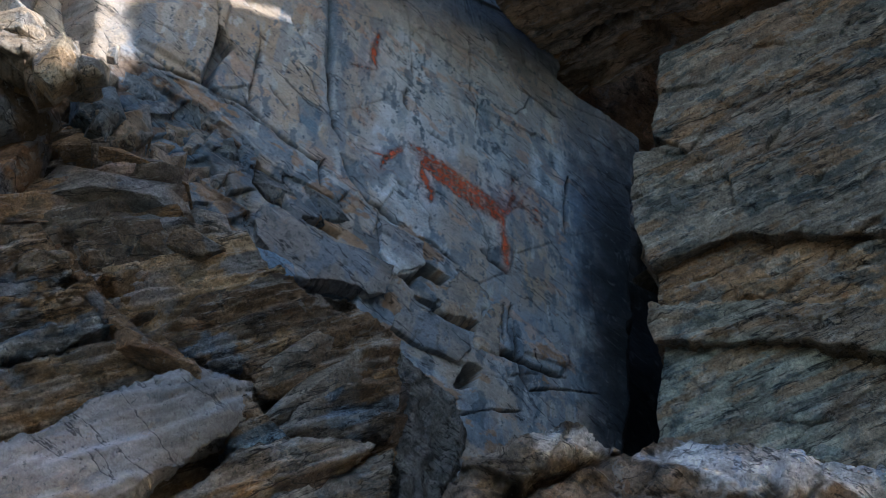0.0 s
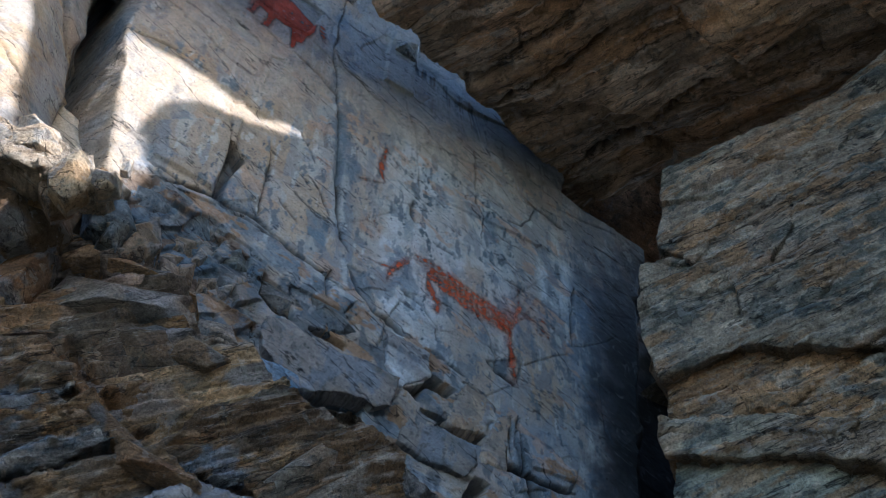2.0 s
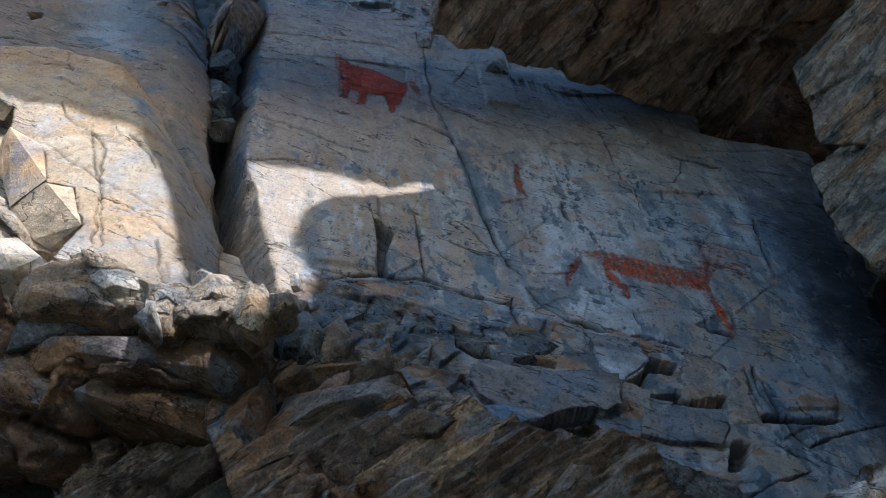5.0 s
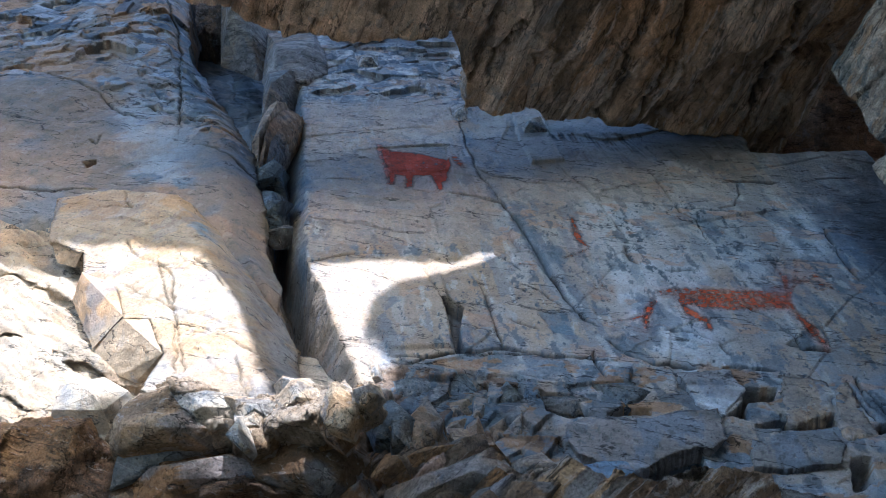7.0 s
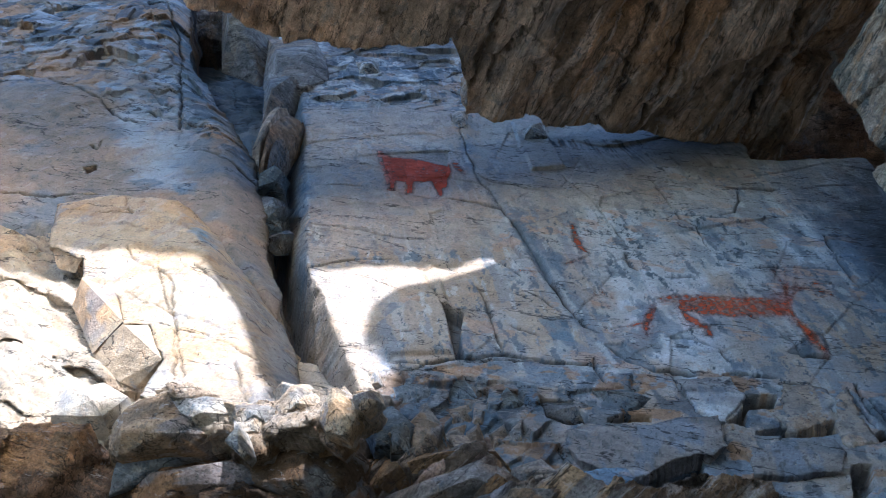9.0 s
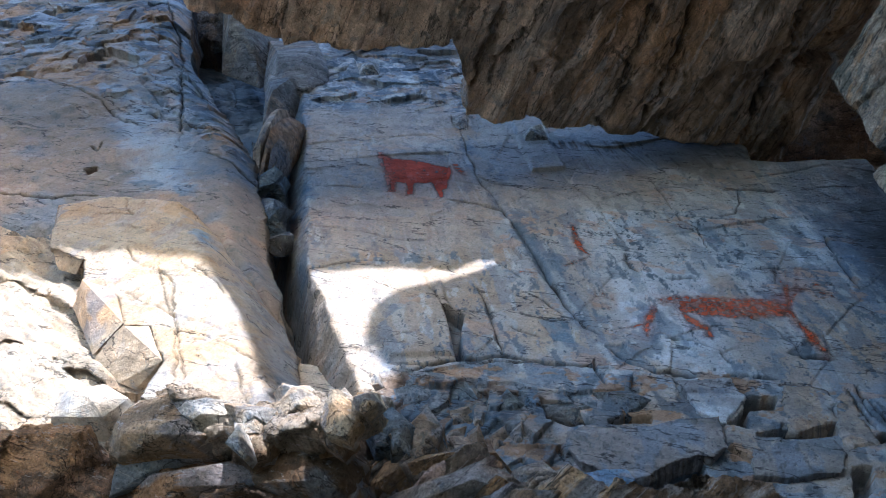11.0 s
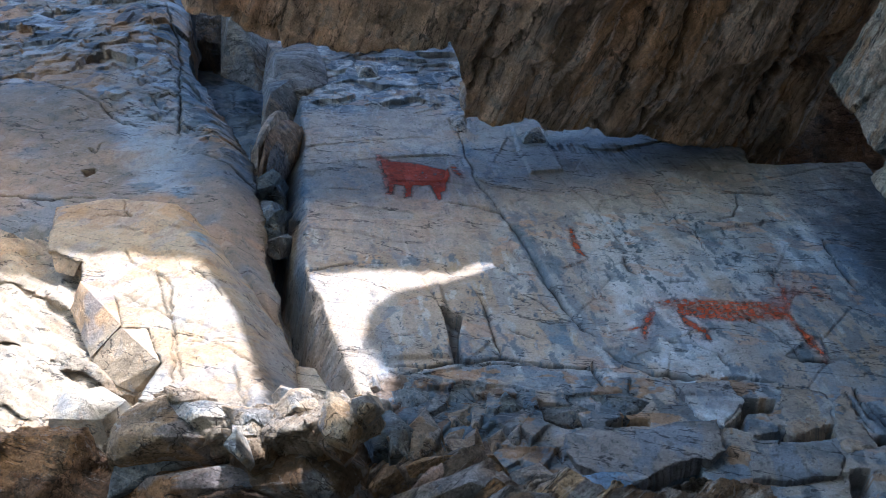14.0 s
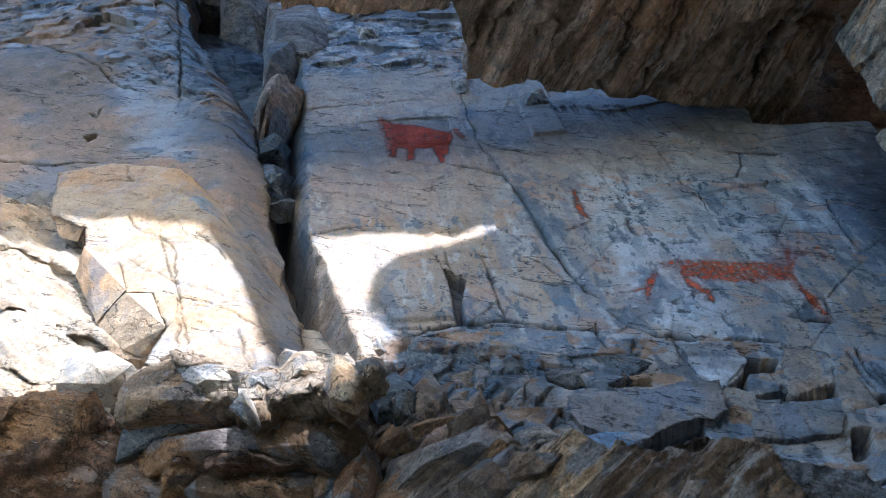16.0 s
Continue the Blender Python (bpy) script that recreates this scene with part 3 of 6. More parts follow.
# the wall itself: long joints and shallow steps
wall.rough(0.02, 1.4).blocks(0.010, 0.6, -4, 1.6, -0.4, 0.02, 0.01, 0.015, 0.7, 0.06, 3, 0.05).blocks(0.004, 0.25, -4, 2.2, -0.4, 0.02, 0.0, 0.02, 0.5, 0.15, 4, 0.07)
wall.tint((0.2, 0.25, 0.32), 0.12, 0.3, 0.45, 3, 108, 0.6, 87).tint((0.42, 0.44, 0.47), 0.14, 0.35, 0.6, 3, 108, 0.5, 88).tint((0.42, 0.27, 0.18), 0.12, 0.45, 0.6, 2, 170, 0.5, 93).tint((0.06, 0.09, 0.13), 0.035, 0.8, 0.88, 2, 108, 0.85, 89)
wall.rough(0.003, 0.12).rough(0.0018, 0.04)
wall.tint((0.1, 0.14, 0.19), 0.07, 0.55, 0.62, 2.5, 108, 0.75, 97).tint((0.13, 0.18, 0.25), 0.16, 0.5, 0.56, 1.6, 120, 0.6, 98).tint((0.5, 0.54, 0.6), 0.05, 0.6, 0.7, 4, 108, 0.5, 99)
# joints: width, depth, darkness and line
def joint(width, depth, dark, line):
    wall.crack(0.0045 + width * 0.8, depth, line, dark, 0.012)


joint(0.006, 0.02, 0.75, [(-0.71, 1.86), (-0.50, 1.69), (-0.31, 1.67), (-0.03, 1.59), (0.28, 1.48), (0.72, 1.36), (0.93, 1.32), (1.31, 1.27), (1.49, 1.23)])
joint(0.009, 0.03, 0.9, [(-0.89, 1.42), (-0.61, 1.37), (-0.40, 1.28), (-0.36, 1.17)])
joint(0.013, 0.05, 0.85, [(-0.35, 1.17), (-0.27, 1.03), (-0.15, 0.74), (-0.06, 0.53), (0.04, 0.31), (0.12, 0.10), (0.24, -0.07), (0.33, -0.15)])
joint(0.012, 0.05, 0.85, [(0.40, -0.28), (0.52, -0.41), (0.65, -0.47), (0.79, -0.47), (0.96, -0.47)])
joint(0.008, 0.03, 0.9, [(1.09, -0.47), (1.16, -0.44), (1.25, -0.48), (1.31, -0.46)])
joint(0.008, 0.03, 0.9, [(1.37, -0.55), (1.51, -0.54)])
joint(0.01, 0.04, 0.95, [(1.50, -0.24), (1.59, -0.25), (1.73, -0.25)])
joint(0.014, 0.06, 0.95, [(1.41, 1.73), (1.61, 1.75), (1.79, 1.76)])
joint(0.009, 0.04, 0.9, [(2.04, 1.81), (2.22, 1.84), (2.40, 1.86)])
joint(0.007, 0.03, 0.85, [(1.45, 1.70), (1.44, 1.53), (1.38, 1.36), (1.27, 1.31)])
joint(0.006, 0.02, 0.7, [(0.75, 1.92), (0.85, 1.65), (0.90, 1.44), (0.95, 1.28), (1.08, 1.14), (1.14, 0.84)])
joint(0.006, 0.02, 0.6, [(0.05, 1.90), (0.19, 1.65), (0.33, 1.40), (0.40, 1.20), (0.53, 0.94)])
joint(0.008, 0.03, 0.75, [(1.98, 1.13), (2.02, 0.92), (2.04, 0.68), (2.10, 0.46)])
joint(0.005, 0.02, 0.7, [(1.39, 0.66), (1.66, 0.70), (2.00, 0.67)])
joint(0.006, 0.02, 0.8, [(1.11, 0.66), (1.23, 0.66)])
joint(0.006, 0.02, 0.6, [(0.79, 0.50), (1.02, 0.51)])
joint(0.009, 0.02, 0.8, [(0.53, 0.78), (0.56, 0.62), (0.62, 0.55)])
joint(0.007, 0.03, 0.7, [(-0.50, 0.26), (-0.43, 0.08), (-0.35, -0.18), (-0.29, -0.39)])
joint(0.006, 0.02, 0.7, [(-0.89, 0.36), (-0.78, 0.11), (-0.71, -0.02)])
joint(0.01, 0.04, 0.8, [(-1.00, -0.55), (-0.74, -0.56), (-0.57, -0.49), (-0.43, -0.46), (-0.26, -0.41), (0.10, -0.46), (0.38, -0.47)])
joint(0.006, 0.02, 0.6, [(-1.03, 2.88), (-0.89, 2.62), (-0.82, 2.30), (-0.65, 1.77), (-0.53, 1.55), (-0.38, 1.22)])
joint(0.005, 0.02, 0.7, [(-0.26, -0.12), (-0.17, -0.16), (-0.05, -0.21)])
joint(0.005, 0.02, 0.7, [(-0.19, 0.26), (-0.05, 0.17), (0.09, 0.03)])
joint(0.006, 0.02, 0.8, [(-1.02, -0.35), (-0.93, -0.29), (-0.88, -0.30)])
joint(0.005, 0.02, 0.5, [(-1.88, 0.94), (-1.48, 0.89), (-1.20, 0.80), (-0.95, 0.83)])
joint(0.005, 0.02, 0.5, [(-2.02, 1.57), (-1.62, 1.56), (-1.32, 1.49), (-0.94, 1.41)])
joint(0.006, 0.02, 0.6, [(-1.73, 0.38), (-1.48, 0.48), (-1.15, 0.52)])
joint(0.006, 0.03, 0.7, [(0.74, -0.14), (0.92, -0.15), (1.08, -0.25), (1.14, -0.35)])
joint(0.006, 0.03, 0.7, [(1.10, 0.24), (1.37, 0.06), (1.52, -0.12), (1.62, -0.28)])
joint(0.006, 0.02, 0.6, [(-1.97, 3.22), (-1.49, 3.06), (-1.30, 3.28), (-0.89, 3.13)])
joint(0.007, 0.03, 0.8, [(0.29, -0.40), (0.31, -0.54), (0.37, -0.65)])
joint(0.008, 0.03, 0.8, [(1.84, -0.51), (1.84, -0.67), (1.88, -0.82)])
joint(0.005, 0.02, 0.6, [(-0.42, 0.64), (-0.33, 0.54), (-0.20, 0.39)])
# chips where thin skins have come away along the joints
def chip(height, colour, line):
    wall.lift(height, line, 0.008, 0.012, (0, 0), colour, 0.65)


chip(-0.012, (0.12, 0.17, 0.24), [(-0.35, 1.14), (-0.24, 1.11), (-0.09, 0.74), (0.02, 0.40), (-0.04, 0.37), (-0.19, 0.73)])
chip(-0.01, (0.13, 0.2, 0.28), [(-0.08, -0.04), (0.03, 0.01), (0.13, -0.08), (0.17, -0.25), (0.04, -0.23)])
chip(-0.014, (0.12, 0.17, 0.23), [(0.36, -0.26), (0.49, -0.23), (0.62, -0.37), (0.67, -0.47), (0.52, -0.43)])
chip(-0.01, (0.16, 0.22, 0.3), [(0.28, 0.08), (0.39, 0.06), (0.40, -0.03), (0.31, -0.02)])
chip(-0.012, (0.1, 0.13, 0.17), [(1.50, -0.23), (1.67, -0.06), (1.69, -0.11), (1.63, -0.23)])
chip(-0.01, (0.14, 0.2, 0.28), [(1.07, 1.18), (1.21, 1.15), (1.27, 0.93), (1.13, 0.99)])
chip(-0.012, (0.36, 0.34, 0.33), [(-0.45, 2.60), (-0.11, 2.56), (-0.00, 2.10), (-0.33, 1.98), (-0.54, 2.12)])
chip(-0.012, (0.17, 0.23, 0.31), [(-0.97, 1.17), (-0.87, 1.26), (-0.80, 0.83), (-0.86, 0.83)])
chip(-0.012, (0.16, 0.24, 0.34), [(-1.72, 1.24), (-1.52, 1.30), (-1.09, 1.22), (-1.10, 1.11), (-1.49, 1.13)])
chip(-0.012, (0.12, 0.19, 0.27), [(-2.19, 1.85), (-2.01, 1.86), (-1.87, 1.49), (-1.95, 1.31), (-2.09, 1.48)])
# Deep notch, its inner shade painted in as near-black.
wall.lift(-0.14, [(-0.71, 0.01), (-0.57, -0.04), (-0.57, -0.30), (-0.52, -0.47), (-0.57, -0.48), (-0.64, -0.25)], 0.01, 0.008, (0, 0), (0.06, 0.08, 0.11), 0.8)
wall.lift(0.03, [(-1.06, -0.11), (-0.77, 0.29), (-0.65, -0.07), (-0.60, -0.46), (-0.99, -0.51), (-1.14, -0.29)], 0.012, 0.01)
wall.lift(0.03, [(-0.44, 2.81), (-0.13, 2.86), (-0.09, 2.55), (0.07, 2.00), (-0.21, 1.93)], 0.012, 0.01)
# the broken foot of the wall
wall.zone([(-1.28, -0.69), (-0.38, -0.50), (0.56, -0.51), (1.14, -0.43), (1.52, -0.57), (1.99, -0.57), (2.38, -0.63), (2.03, -1.73), (-0.97, -2.05)], 0.03, 0.05)
wall.blocks(0.03, 0.36, -3, 1.9, -0.3, 0.03, 0.015, 0.015, 0.9, 0.04, 6, 0.1).blocks(0.012, 0.15, -5, 1.9, -0.3, 0.04, 0.01, 0.02, 0.6, 0.06, 7, 0.12)
wall.tint((0.17, 0.215, 0.275), 0.2, -0.1, 0.25, 1.5, 0, 0.7, 90).tint((0.36, 0.32, 0.28), 0.25, 0.05, 0.3, 1.5, 0, 0.7, 91).tint((0.07, 0.1, 0.14), 0.12, 0.15, 0.4, 1.6, 108, 0.7, 92).tint((0.3, 0.18, 0.09), 0.12, 0.4, 0.55, 1.5, 0, 0.7, 94).zone()
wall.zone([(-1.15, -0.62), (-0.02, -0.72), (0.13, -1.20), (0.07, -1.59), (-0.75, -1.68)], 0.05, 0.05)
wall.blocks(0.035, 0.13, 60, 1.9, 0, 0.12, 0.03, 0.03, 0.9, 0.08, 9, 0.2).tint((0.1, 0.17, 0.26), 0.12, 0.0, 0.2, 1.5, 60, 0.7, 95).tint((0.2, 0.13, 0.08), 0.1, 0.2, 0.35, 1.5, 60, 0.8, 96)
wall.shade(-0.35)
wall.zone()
# Hollows between the blocks, brown rock with their shade painted in dark.
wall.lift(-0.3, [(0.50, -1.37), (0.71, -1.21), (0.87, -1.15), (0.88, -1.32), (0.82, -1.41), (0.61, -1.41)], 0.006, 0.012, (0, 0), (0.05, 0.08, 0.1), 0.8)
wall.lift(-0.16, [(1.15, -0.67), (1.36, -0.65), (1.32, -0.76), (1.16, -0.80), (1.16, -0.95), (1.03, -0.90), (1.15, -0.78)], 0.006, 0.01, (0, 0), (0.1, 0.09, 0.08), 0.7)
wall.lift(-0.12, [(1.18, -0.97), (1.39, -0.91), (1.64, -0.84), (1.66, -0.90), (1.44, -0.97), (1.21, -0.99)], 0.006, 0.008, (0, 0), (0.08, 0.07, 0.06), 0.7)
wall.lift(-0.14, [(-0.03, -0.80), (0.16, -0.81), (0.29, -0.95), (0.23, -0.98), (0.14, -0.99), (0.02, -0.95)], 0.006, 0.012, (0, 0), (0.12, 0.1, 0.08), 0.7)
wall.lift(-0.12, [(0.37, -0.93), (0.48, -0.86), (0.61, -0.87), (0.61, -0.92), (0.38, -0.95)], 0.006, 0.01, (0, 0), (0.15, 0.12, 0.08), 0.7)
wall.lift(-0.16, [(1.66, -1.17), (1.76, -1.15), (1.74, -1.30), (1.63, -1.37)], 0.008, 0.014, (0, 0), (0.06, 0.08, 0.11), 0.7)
for width, depth, line in ((0.01, 0.05, [(1.84, -0.56), (1.91, -0.77), (1.96, -0.93)]), (0.014, 0.07, [(1.69, -1.01), (1.80, -0.96), (1.95, -0.94), (2.14, -0.87), (2.36, -0.79)]), (0.012, 0.06, [(1.96, -0.93), (2.04, -1.01), (2.12, -1.05)]), (0.01, 0.05, [(1.67, -0.90), (1.69, -1.01)]), (0.01, 0.05, [(1.67, -1.52), (1.84, -1.42), (2.13, -1.22)]), (0.008, 0.04, [(2.10, -1.07), (2.38, -0.87), (2.64, -0.73)]), (0.008, 0.04, [(2.38, 0.30), (2.46, -0.00), (2.56, -0.15)]), (0.012, 0.06, [(1.15, -0.47), (1.28, -0.47), (1.40, -0.48)]), (0.012, 0.06, [(1.56, -0.28), (1.65, -0.26), (1.76, -0.27)])):
    wall.crack(width, depth, line, 0.9, 0.012)
wall.crack(0.0093, 0.050, [(1.68, -0.99), (1.89, -0.94), (2.06, -0.89)], 0.9)
wall.crack(0.0074, 0.036, [(1.76, -0.55), (1.81, -0.68), (1.83, -0.90)], 0.7)
wall.crack(0.0074, 0.027, [(-0.96, -0.68), (-0.66, -0.52), (-0.24, -0.46), (0.11, -0.45), (0.39, -0.47)], 0.7)
wall.stain((0.36, 0.28, 0.2), [(-1.75, 0.41), (-1.32, -0.37), (-1.03, -0.86), (-1.37, -1.17), (-1.90, -1.04), (-2.18, -0.21)], 0.02, 0.85, 0.03, 0.4)
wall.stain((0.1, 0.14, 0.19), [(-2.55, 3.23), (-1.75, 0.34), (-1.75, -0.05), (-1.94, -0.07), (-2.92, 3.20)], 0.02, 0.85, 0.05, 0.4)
# Warmth of the sun patch put into the colour: tan in its outline.
wall.stain((0.37, 0.3, 0.225), [(-1.73, 0.35), (-1.38, 0.46), (-0.40, 0.63), (-0.69, 0.30), (-1.08, 0.01), (-1.11, -0.35), (-0.97, -0.81), (-1.10, -0.89), (-1.33, -0.48)], 0.03, 0.75, 0.04, 0.25)
wall.stain((0.36, 0.39, 0.43), [(-0.20, 2.71), (0.36, 2.69), (0.69, 2.63), (0.71, 2.01), (0.02, 1.98)], 0.05, 1.0, 0.06, 0.3)
wall.stain((0.3, 0.27, 0.23), [(0.82, 2.67), (1.60, 2.67), (1.58, 2.14), (0.83, 2.04)], 0.03, 0.8, 0.04, 0.4)
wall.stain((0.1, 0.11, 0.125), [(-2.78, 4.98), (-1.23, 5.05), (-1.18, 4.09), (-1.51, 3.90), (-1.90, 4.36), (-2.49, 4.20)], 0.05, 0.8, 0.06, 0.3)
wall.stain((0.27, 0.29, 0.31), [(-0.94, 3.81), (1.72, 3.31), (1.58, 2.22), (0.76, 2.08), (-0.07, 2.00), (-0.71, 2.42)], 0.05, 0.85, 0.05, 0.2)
TOP, LOW = [Vector(p) for p in [(-0.13, 2.55), (1.57, 2.43)]], [Vector(p) for p in [(0.07, 1.95), (1.71, 2.11)]]
for q in range(64):
    f = random.random() ** 1.6
    a, n = TOP[0].lerp(TOP[1], f), random.uniform(0.3, 1.0)
    g0 = random.uniform(0, 1 - n)
    b = LOW[0].lerp(LOW[1], f + random.uniform(-0.03, 0.05))
    wall.streak(random.choice(((0.03, 0.05, 0.07), (0.05, 0.07, 0.09), (0.08, 0.06, 0.05))), [tuple(a.lerp(b, g0)), tuple(a.lerp(b, g0 + n / 2)), tuple(a.lerp(b, g0 + n))], random.uniform(0.008, 0.018), 0.9, 0.012, 0.4)
wall.stain((0.37, 0.325, 0.295), [(-2.43, 2.94), (-1.05, 3.08), (-0.77, 1.95), (-0.42, 1.22), (-0.43, 0.79), (-1.75, 0.53), (-1.94, 1.14)], 0.06, 0.72, 0.06, 0.35)
wall.stain((0.37, 0.36, 0.36), [(-0.81, 2.57), (-0.16, 2.48), (0.90, 2.00), (1.41, 1.70), (1.32, 1.35), (0.85, 1.40), (-0.38, 1.30), (-0.68, 1.86)], 0.06, 0.7, 0.06, 0.35)
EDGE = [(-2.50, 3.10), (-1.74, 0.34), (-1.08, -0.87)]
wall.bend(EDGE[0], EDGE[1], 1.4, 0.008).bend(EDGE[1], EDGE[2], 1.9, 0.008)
# Crevice shade painted on: the wall darkens to its right and under the overhang.
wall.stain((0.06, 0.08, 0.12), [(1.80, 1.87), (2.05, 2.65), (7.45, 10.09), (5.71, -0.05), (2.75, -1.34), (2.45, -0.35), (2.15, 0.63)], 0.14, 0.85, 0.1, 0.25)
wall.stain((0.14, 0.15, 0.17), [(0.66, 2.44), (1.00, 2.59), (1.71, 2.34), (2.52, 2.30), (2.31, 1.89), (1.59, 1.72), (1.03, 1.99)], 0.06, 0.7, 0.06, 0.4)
# Near-black where the crevice is deepest, again shade put into the colour.
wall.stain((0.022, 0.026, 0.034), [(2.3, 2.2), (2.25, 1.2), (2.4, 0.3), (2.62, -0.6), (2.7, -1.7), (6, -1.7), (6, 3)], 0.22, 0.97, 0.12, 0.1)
RIM = [(2.9, -1.9), (2.86, -0.57), (2.76, 0.12), (2.64, 0.92), (2.56, 1.74), (2.6, 3.4), (7, 3.4), (7, -1.9)]
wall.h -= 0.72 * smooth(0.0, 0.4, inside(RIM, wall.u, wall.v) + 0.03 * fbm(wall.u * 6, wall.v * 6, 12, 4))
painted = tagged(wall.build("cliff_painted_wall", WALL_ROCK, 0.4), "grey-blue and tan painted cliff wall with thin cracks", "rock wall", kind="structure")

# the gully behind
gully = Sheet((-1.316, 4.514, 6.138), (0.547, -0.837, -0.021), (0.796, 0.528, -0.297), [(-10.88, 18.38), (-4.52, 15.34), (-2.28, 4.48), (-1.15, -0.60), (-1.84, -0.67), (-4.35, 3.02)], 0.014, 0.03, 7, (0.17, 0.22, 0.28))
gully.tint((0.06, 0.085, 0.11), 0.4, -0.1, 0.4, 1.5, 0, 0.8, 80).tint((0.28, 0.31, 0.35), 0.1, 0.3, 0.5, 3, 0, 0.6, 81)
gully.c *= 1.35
gully.rough(0.06, 0.8).blocks(0.06, 0.5, 0, 1.5, 0.2, 0.15, 0.04, 0.02, 0.8, 0.3, 3, 0.15).rough(0.02, 0.2).rough(0.008, 0.08)
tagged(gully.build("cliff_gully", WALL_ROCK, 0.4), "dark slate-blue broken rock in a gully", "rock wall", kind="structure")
# the buttress beside it
upper = Sheet((-0.724, 3.611, 6.116), (0.547, -0.837, -0.021), (0.796, 0.528, -0.297), [(-18.36, 16.41), (-6.74, 11.51), (-3.92, 3.78), (-2.59, 1.75), (-2.30, 1.03), (-2.04, 0.34), (-1.83, -0.04), (-1.80, -0.29), (-2.57, 0.23), (-5.18, 0.02)], 0.012, 0.03, 2, (0.25, 0.23, 0.21))
upper.tint((0.19, 0.235, 0.3), 0.5, 0.0, 0.5, 1.2, 30, 0.7, 80).tint((0.42, 0.31, 0.22), 0.4, 0.1, 0.5, 1.5, 0, 0.6, 81)
upper.stain((0.4, 0.46, 0.54), [(-4.06, 2.30), (-3.54, 2.22), (-2.85, 0.98), (-3.34, 1.04)], 0.1, 0.7, 0.1)
upper.stain((0.31, 0.25, 0.19), [(-6.65, 2.77), (-4.22, 2.41), (-3.40, 0.94), (-5.28, 0.80)], 0.1, 0.6, 0.1)
upper.rough(0.05, 1.2).rough(0.012, 0.25)
upper.zone([(-18.36, 16.41), (-7.27, 12.93), (-4.03, 4.09), (-2.33, 1.38), (-2.85, 1.63), (-3.44, 2.11), (-4.67, 2.76), (-7.65, 2.85)], 0.08)
upper.blocks(0.045, 0.42, 18, 1.3, 0.3, 0.14, 0.03, 0.02, 0.85, 0.35, 3, 0.12).blocks(0.02, 0.17, 30, 1.3, 0.3, 0.2, 0.012, 0.04, 0.5, 0.4, 4, 0.12)
upper.tint((0.45, 0.28, 0.16), 0.25, 0.1, 0.4, 1.5, 0, 0.7, 82).tint((0.07, 0.12, 0.19), 0.18, 0.15, 0.35, 1.5, 0, 0.75, 83).tint((0.42, 0.48, 0.56), 0.16, 0.15, 0.4, 1.5, 0, 0.7, 84).zone()
upper.stain((0.46, 0.31, 0.2), [(-5.50, 3.55), (-5.02, 3.73), (-4.45, 3.03), (-4.39, 2.65), (-5.10, 2.80)], 0.04, 0.7, 0.08).stain((0.45, 0.33, 0.24), [(-4.84, 3.74), (-4.63, 3.90), (-4.34, 3.32), (-4.54, 3.24)], 0.03, 0.7, 0.06)
upper.stain((0.36, 0.44, 0.54), [(-4.45, 3.17), (-3.81, 3.35), (-3.17, 2.02), (-2.85, 0.98), (-3.21, 0.96), (-3.83, 1.98)], 0.1, 0.6, 0.12)
upper.stain((0.09, 0.15, 0.22), [(-4.16, 4.17), (-3.65, 4.28), (-2.88, 3.40), (-2.54, 2.06), (-2.91, 2.09), (-3.29, 2.12)], 0.06, 0.8, 0.08)
upper.stain((0.08, 0.14, 0.2), [(-3.39, 1.10), (-3.20, 1.15), (-3.08, 1.04), (-3.21, 0.96)], 0.02, 0.9, 0.03)
upper.stain((0.12, 0.22, 0.34), [(-2.98, 1.02), (-2.80, 1.03), (-2.74, 0.87), (-2.87, 0.86)], 0.02, 0.8, 0.03)
upper.lift(-0.08, [(-3.84, 1.25), (-3.75, 1.31), (-3.71, 1.21), (-3.77, 1.16)], 0.01, 0.01, (0, 0), (0.15, 0.08, 0.04), 0.9)
for line in ([(-5.66, 3.09), (-4.92, 2.83), (-4.28, 2.46), (-3.90, 2.13), (-3.62, 2.00)], [(-3.72, 2.23), (-3.32, 2.14), (-3.04, 1.97)], [(-3.88, 2.83), (-3.57, 2.68)], [(-2.96, 1.59), (-2.72, 1.46), (-2.42, 1.34)], [(-4.65, 5.07), (-4.19, 4.20), (-3.64, 2.90), (-3.22, 1.77)], [(-4.34, 0.80), (-3.95, 0.77), (-3.52, 0.86)], [(-3.98, 1.62), (-3.86, 1.52), (-3.90, 1.73)]):
    upper.crack(0.012, 0.04, line, 0.8, 0.02)
upper.c *= 0.74
upper.rough(0.005, 0.08).rounded(0.2, 0.3)
tagged(upper.build("cliff_buttress", WALL_ROCK, 0.6), "tan and slate-blue cliff buttress with broken blocks", "rock wall", kind="structure")
face = Sheet((-0.648, 3.494, 6.113), (0.547, -0.837, -0.021), (0.796, 0.528, -0.297), [(-3.64, 0.49), (-3.26, 0.61), (-2.66, 0.56), (-2.35, 0.41), (-2.15, 0.18), (-1.83, -0.13), (-1.60, -0.56), (-1.33, -1.19), (-1.32, -1.45), (-2.12, -1.53), (-2.20, -1.39), (-2.17, -1.11), (-2.25, -1.02), (-2.38, -0.82), (-2.54, -0.82), (-2.73, -0.52), (-3.01, -0.40), (-3.10, -0.19), (-3.41, -0.07)], 0.010, 0.012, 3, (0.4, 0.335, 0.25))
